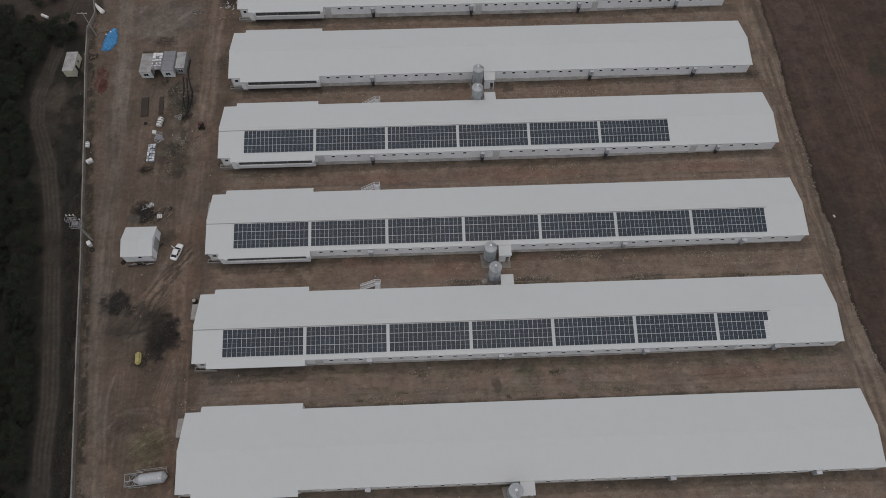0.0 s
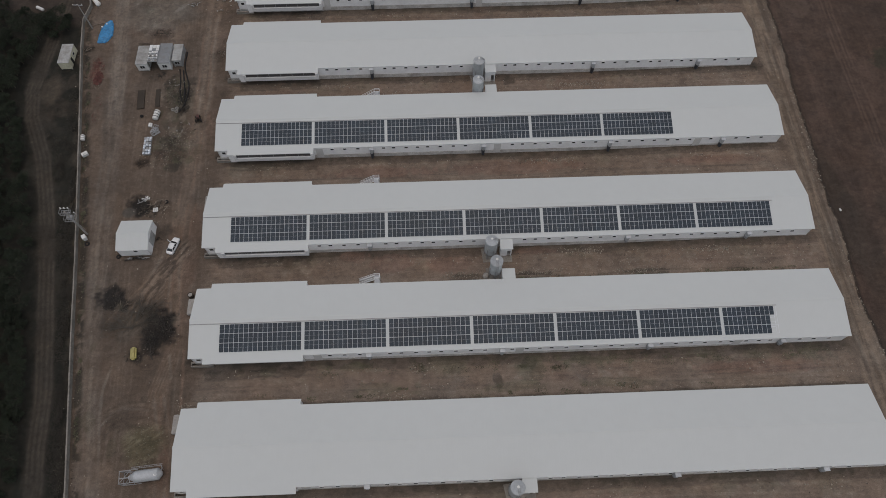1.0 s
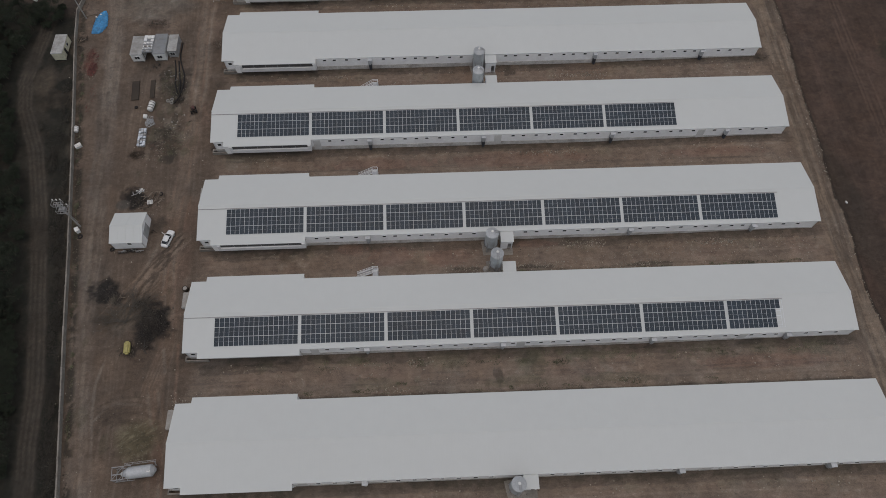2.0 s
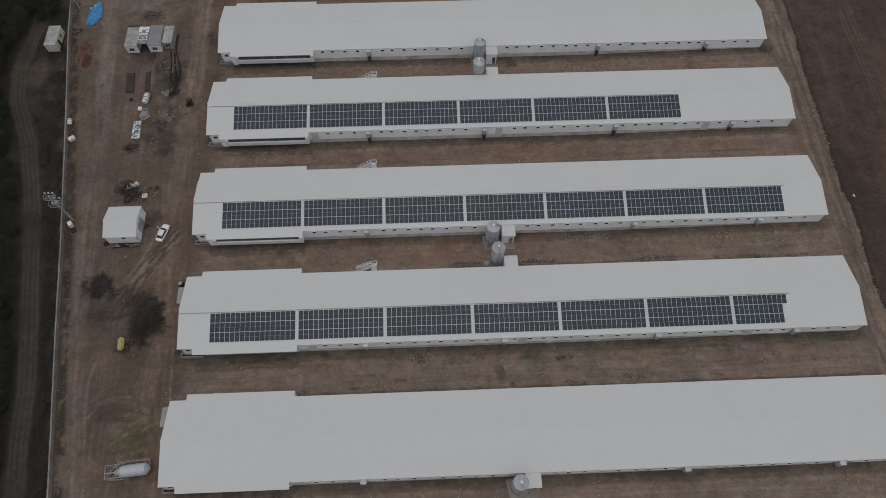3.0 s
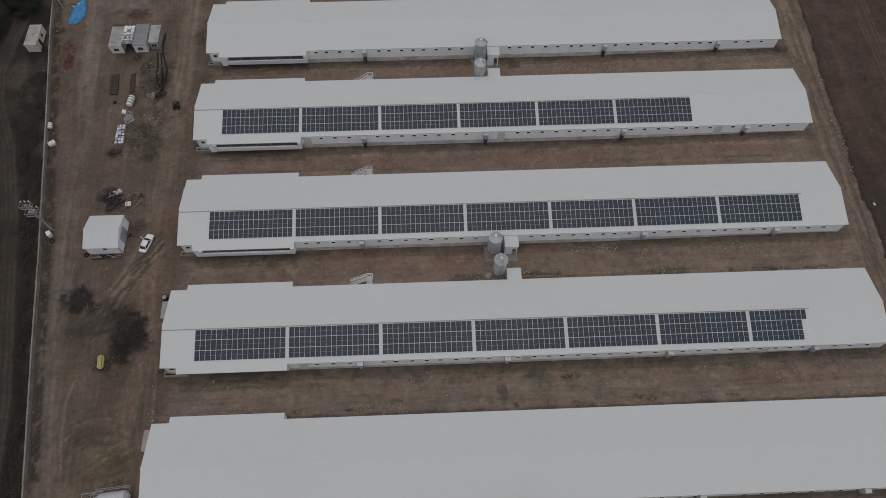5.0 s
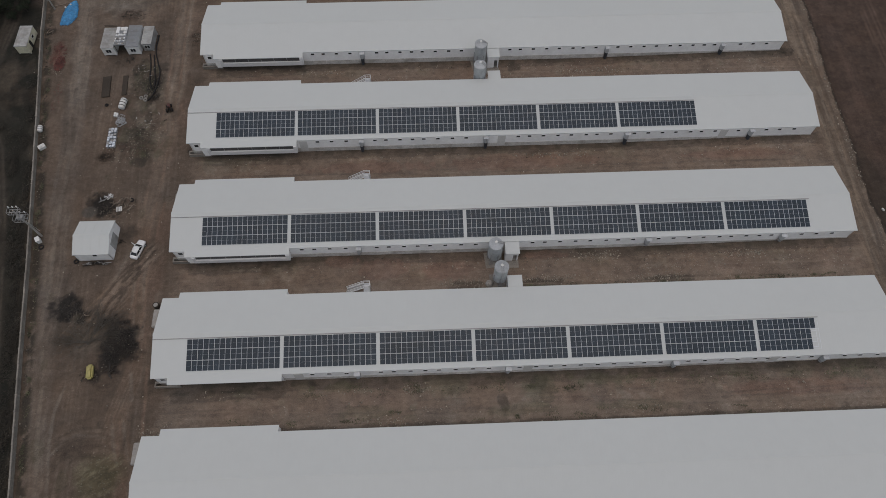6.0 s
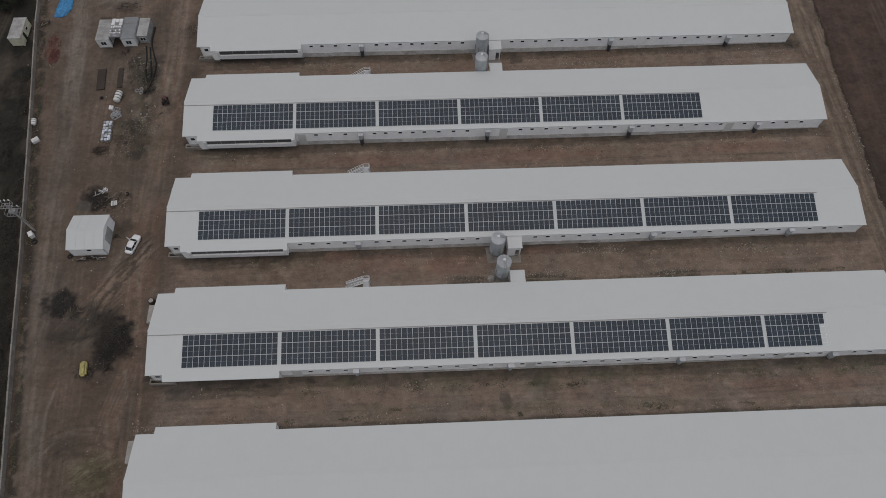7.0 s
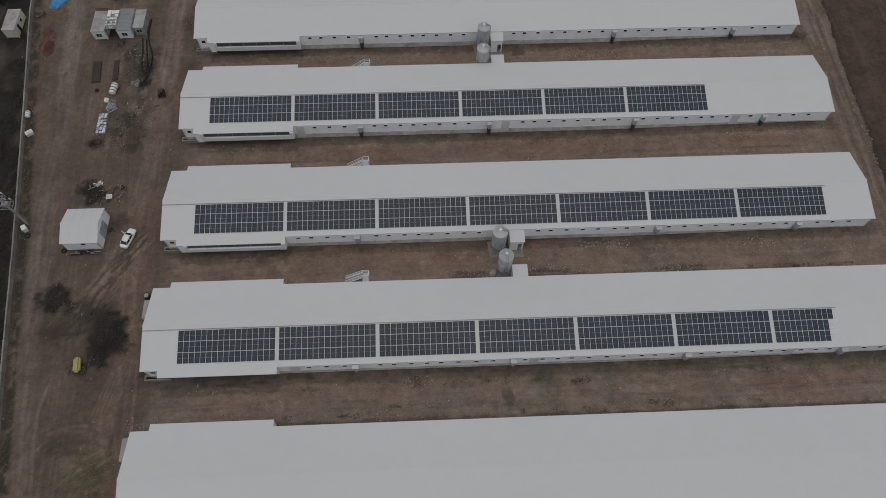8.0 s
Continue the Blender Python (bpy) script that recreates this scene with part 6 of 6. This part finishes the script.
def stone_spots(g):
    spots = []
    for hx, hy in HOUSES:
        for _ in range(80):
            spots.append((g.uniform(4, 142), hy - HALF - 1.6 - abs(g.normal(0, 2.2)), 0.03 + 0.11 * g.random() ** 3))
        for _ in range(70):
            spots.append((g.uniform(72, 140), hy + HALF + 1.4 + abs(g.normal(0, 1.2)), 0.03 + 0.12 * g.random() ** 3))
        for _ in range(330):
            x = g.uniform(5, 139)
            if lattice(np.array([x]), np.array([hy]), 5.0, 61)[0] > -0.25:
                spots.append((x, hy - HALF - 2.5 + g.normal(0, 0.6), 0.02 + 0.10 * g.random() ** 3))
        for _ in range(14):
            cx, cy = g.uniform(15, 138), hy - HALF - g.uniform(2, 7)
            for _ in range(14):
                spots.append((cx + g.normal(0, 2.2), cy + g.normal(0, 0.5), 0.03 + 0.13 * g.random() ** 3))
    for _ in range(800):
        y = g.uniform(-60, 88)
        ex = float(np.interp(y, [p[1] for p in EAST_EDGE][::-1], [p[0] for p in EAST_EDGE][::-1]))
        spots.append((ex + g.normal(-0.1, 0.6), y, 0.03 + 0.13 * g.random() ** 4))
    for _ in range(900):
        spots.append((g.uniform(84, 138), g.uniform(-17.0, -9.4), 0.025 + 0.08 * g.random() ** 2))
    for _ in range(260):
        spots.append((g.uniform(70, 139), g.uniform(36, 42.5), 0.025 + 0.09 * g.random() ** 2))
    for _ in range(130):
        spots.append((g.uniform(-2.5, 4), -42.6 + g.normal(0, 0.9), 0.025 + 0.09 * g.random() ** 2))
    for _ in range(420):
        spots.append((g.uniform(2, 139), -42.6 + g.normal(0, 0.7), 0.025 + 0.09 * g.random() ** 2))
    for _ in range(300):
        spots.append((g.uniform(-24, -2), g.uniform(-60, 70), 0.03 + 0.1 * g.random() ** 3))
    for x0, x1, y0, n in ((54, 63, -15.0, 130), (71, 82, -14.6, 170), (94, 104, -15.3, 260), (81, 92, -9.6, 140), (112, 122, -10.6, 150), (39, 47, -41.9, 70), (46, 52, -36.6, 80), (88, 96, -41.4, 60), (84, 100, 39.5, 160), (24, 34, 41.0, 60), (70, 90, 15.7, 110)):
        for _ in range(2 * n):
            spots.append((x0 + (x1 - x0) * g.beta(1.3, 1.3), y0 + g.normal(0, 0.5), 0.025 + 0.14 * g.random() ** 4))
    for cx, cy, s, n in ((-2.4, 53.0, 0.9, 150), (-13.2, 4.5, 1.8, 90), (-14, 21, 2.0, 90), (-15.5, 18.5, 2.2, 60), (-13.5, 39, 2.6, 260), (-11.5, 25, 2.4, 260), (-12.6, -31.5, 1.4, 24), (-8.5, -27, 2.0, 14), (-17, -22, 2.4, 14), (-35.2, 43.2, 0.7, 30), (63.0, -15.4, 1.2, 60), (146.5, 40, 2, 80)):
        for _ in range(n):
            spots.append((cx + g.normal(0, s), cy + g.normal(0, s * 0.9), 0.025 + 0.10 * g.random() ** 2.5))
    for _ in range(120):
        y = g.uniform(-60, 70)
        wx = float(np.interp(y, [p[1] for p in WALL_LINE][::-1], [p[0] for p in WALL_LINE][::-1]))
        spots.append((wx + g.choice((-1, 1)) * g.uniform(0.5, 1.8), y, 0.03 + 0.09 * g.random() ** 2))
    return spots


def clod_spots(g):
    spots = []
    for cx, cy, sx, sy, n in ((-13.5, 38.5, 2.4, 4.0, 160), (-13.5, 22.0, 2.6, 3.2, 220), (-15.0, 5.0, 3.0, 2.2, 130), (-9.0, -26.0, 3.6, 3.6, 40), (-14.5, -24.0, 3.4, 3.0, 20), (-12.6, -31.8, 1.5, 0.9, 60), (-18.5, 46.0, 3.0, 1.6, 60), (-20.0, -19.0, 2.2, 2.0, 14), (-20.0, 61.0, 2.6, 1.2, 140), (-4.5, 75.0, 2.0, 1.4, 40), (-11.0, 36.0, 1.4, 2.0, 80)):
        for _ in range(n):
            spots.append((cx + g.normal(0, sx * 0.6), cy + g.normal(0, sy * 0.6), 0.03 + 0.17 * g.random() ** 2))
    for hx, hy in HOUSES:
        for _ in range(160):
            spots.append((g.uniform(5, 140), hy - HALF - 0.8 - abs(g.normal(0, 1.5)), 0.02 + 0.12 * g.random() ** 4))
    for _ in range(420):
        y = g.uniform(-60, 70)
        wx = float(np.interp(y, [p[1] for p in WALL_LINE][::-1], [p[0] for p in WALL_LINE][::-1]))
        spots.append((wx + 0.5 + abs(g.normal(0, 0.8)), y, 0.04 + 0.14 * g.random() ** 2))
    return spots


def scatter_lumps(name, spots, mat, g, label, category):
    cube = np.array([(-1, -1, -0.6), (1, -1, -0.6), (1, 1, -0.6), (-1, 1, -0.6), (-0.7, -0.7, 0.7), (0.7, -0.7, 0.7), (0.7, 0.7, 0.7), (-0.7, 0.7, 0.7)])
    quad = [(0, 1, 5, 4), (1, 2, 6, 5), (2, 3, 7, 6), (3, 0, 4, 7), (4, 5, 6, 7)]
    verts, faces = [], []
    xs, ys = np.array([s[0] for s in spots]), np.array([s[1] for s in spots])
    zs, _ = ground_shape(xs[None, :], ys[None, :])
    for (x, y, r), z in zip(spots, zs[0]):
        i = len(verts)
        pts = cube * r * g.uniform(0.6, 1.3, (8, 3))
        a = g.uniform(0, math.pi)
        c, s = math.cos(a), math.sin(a)
        verts += [(x + p[0] * c - p[1] * s, y + p[0] * s + p[1] * c, z + p[2] + r * 0.3) for p in pts]
        faces += [tuple(i + k for k in f) for f in quad]
    data = bpy.data.meshes.new(name)
    data.from_pydata(verts, [], faces)
    data.materials.append(mat)
    tagged(new(name, data), label, category, kind="stuff")


g = np.random.default_rng(17)
scatter_lumps("stones", stone_spots(g), STONE, g, "pale stones and rubble strewn over the earth", "stones")
scatter_lumps("earth_clods", clod_spots(g), CLOD, g, "dark earth clods and litter on the ground", "clods")


# Dark scrub trees west of the wall
def tree_prototype(seed, height, spread):
    r = np.random.default_rng(seed)
    t = thing("scrub_tree", 0, 0, 0, "dense dark green scrub tree beyond the boundary wall", "tree", group="scrub trees beyond the wall")
    bm = bmesh.new()
    tube(bm, (0, 0, -0.3), (0.1, 0.05, height * 0.55), 0.16, 0.08, 8)
    tips = []
    for k in range(7):
        a = 2 * math.pi * k / 7 + r.uniform(-0.3, 0.3)
        base = (0.05, 0.02, height * r.uniform(0.2, 0.5))
        tip = (math.cos(a) * spread * r.uniform(0.4, 0.75), math.sin(a) * spread * r.uniform(0.4, 0.75), height * r.uniform(0.5, 0.85))
        tube(bm, base, tip, 0.07, 0.025, 6)
        tips.append(tip)
    part("trunk", bm, BARK, t, "dark branching trunk")
    clumps = [np.array(p) for p in tips] + [np.array((r.normal(0, spread * 0.35), r.normal(0, spread * 0.35), height * r.uniform(0.55, 0.95))) for _ in range(9)]
    verts, faces = [], []
    for c in clumps:
        size = spread * r.uniform(0.28, 0.45)
        for _ in range(110):
            d = r.normal(0, 1, 3)
            d /= np.linalg.norm(d)
            p = c + d * size * r.uniform(0.35, 1.0) ** 0.7 * np.array((1, 1, 0.75))
            u = r.normal(0, 1, 3)
            u /= np.linalg.norm(u)
            v = np.cross(u, d + 0.3 * r.normal(0, 1, 3))
            v /= max(np.linalg.norm(v), 1e-6)
            l = r.uniform(0.09, 0.19)
            i = len(verts)
            verts += [tuple(p - u * l), tuple(p + v * l * 0.5), tuple(p + u * l), tuple(p - v * l * 0.5)]
            faces.append((i, i + 1, i + 2, i + 3))
    data = bpy.data.meshes.new("crown")
    data.from_pydata(verts, [], faces)
    data.materials.append(LEAF_DARK)
    part("crown", None, None, t, "dark leafy crown", None, data)
    return t


protos = [tree_prototype(50 + k, h, s) for k, (h, s) in enumerate(((4.6, 2.6), (3.2, 2.1), (2.0, 1.7), (5.4, 3.0)))]
g = np.random.default_rng(77)
track_x = lambda y: float(np.interp(y, [p[1] for p in OUTER_TRACK][::-1], [p[0] for p in OUTER_TRACK][::-1]))
wall_x = lambda y: float(np.interp(y, [p[1] for p in WALL_LINE][::-1], [p[0] for p in WALL_LINE][::-1]))
placed = []
for k in range(2200):
    y = g.uniform(-62, 92)
    tx = track_x(y)
    x = tx - 3.6 - abs(g.normal(0, 14))
    if y + 0.3 * x > 51 and x < -52 and (k % 12 or math.hypot(x + 54, y - 70) < 6):
        continue
    if x < -74 or len(placed) > 285 or math.hypot(x + 43.9, y - 52.4) < 5.8 or (abs(x + 46) < 4 and 33 < y < 47):
        continue
    kind = int(g.choice((0, 1, 2, 3), p=(0.35, 0.3, 0.15, 0.2)))
    need = (2.4, 2.0, 1.6, 2.9)[kind]
    if any(math.hypot(x - a, y - b) < (need + c) * 0.6 for a, b, c in placed):
        continue
    placed.append((x, y, need))
    m = pose(x, y, -0.05, 0, 0, g.uniform(0, 360))
    copy = copy_thing(protos[kind], m)
    copy.scale = (1, 1, 1) if k % 2 else (0.85, 0.9, 0.85)
for x, y, kind in ((-50.6, 63.2, 0), (-48.4, 65.6, 3), (-51.8, 66.2, 1), (-46.6, 63.0, 1), (-46.9, 66.8, 2), (-53.2, 63.6, 2), (-49.4, 60.8, 2)):
    copy_thing(protos[kind], pose(x, y, -0.05, 0, 0, 40 * x))
for p in protos:
    for o in (*p.children_recursive, p):
        bpy.data.objects.remove(o)
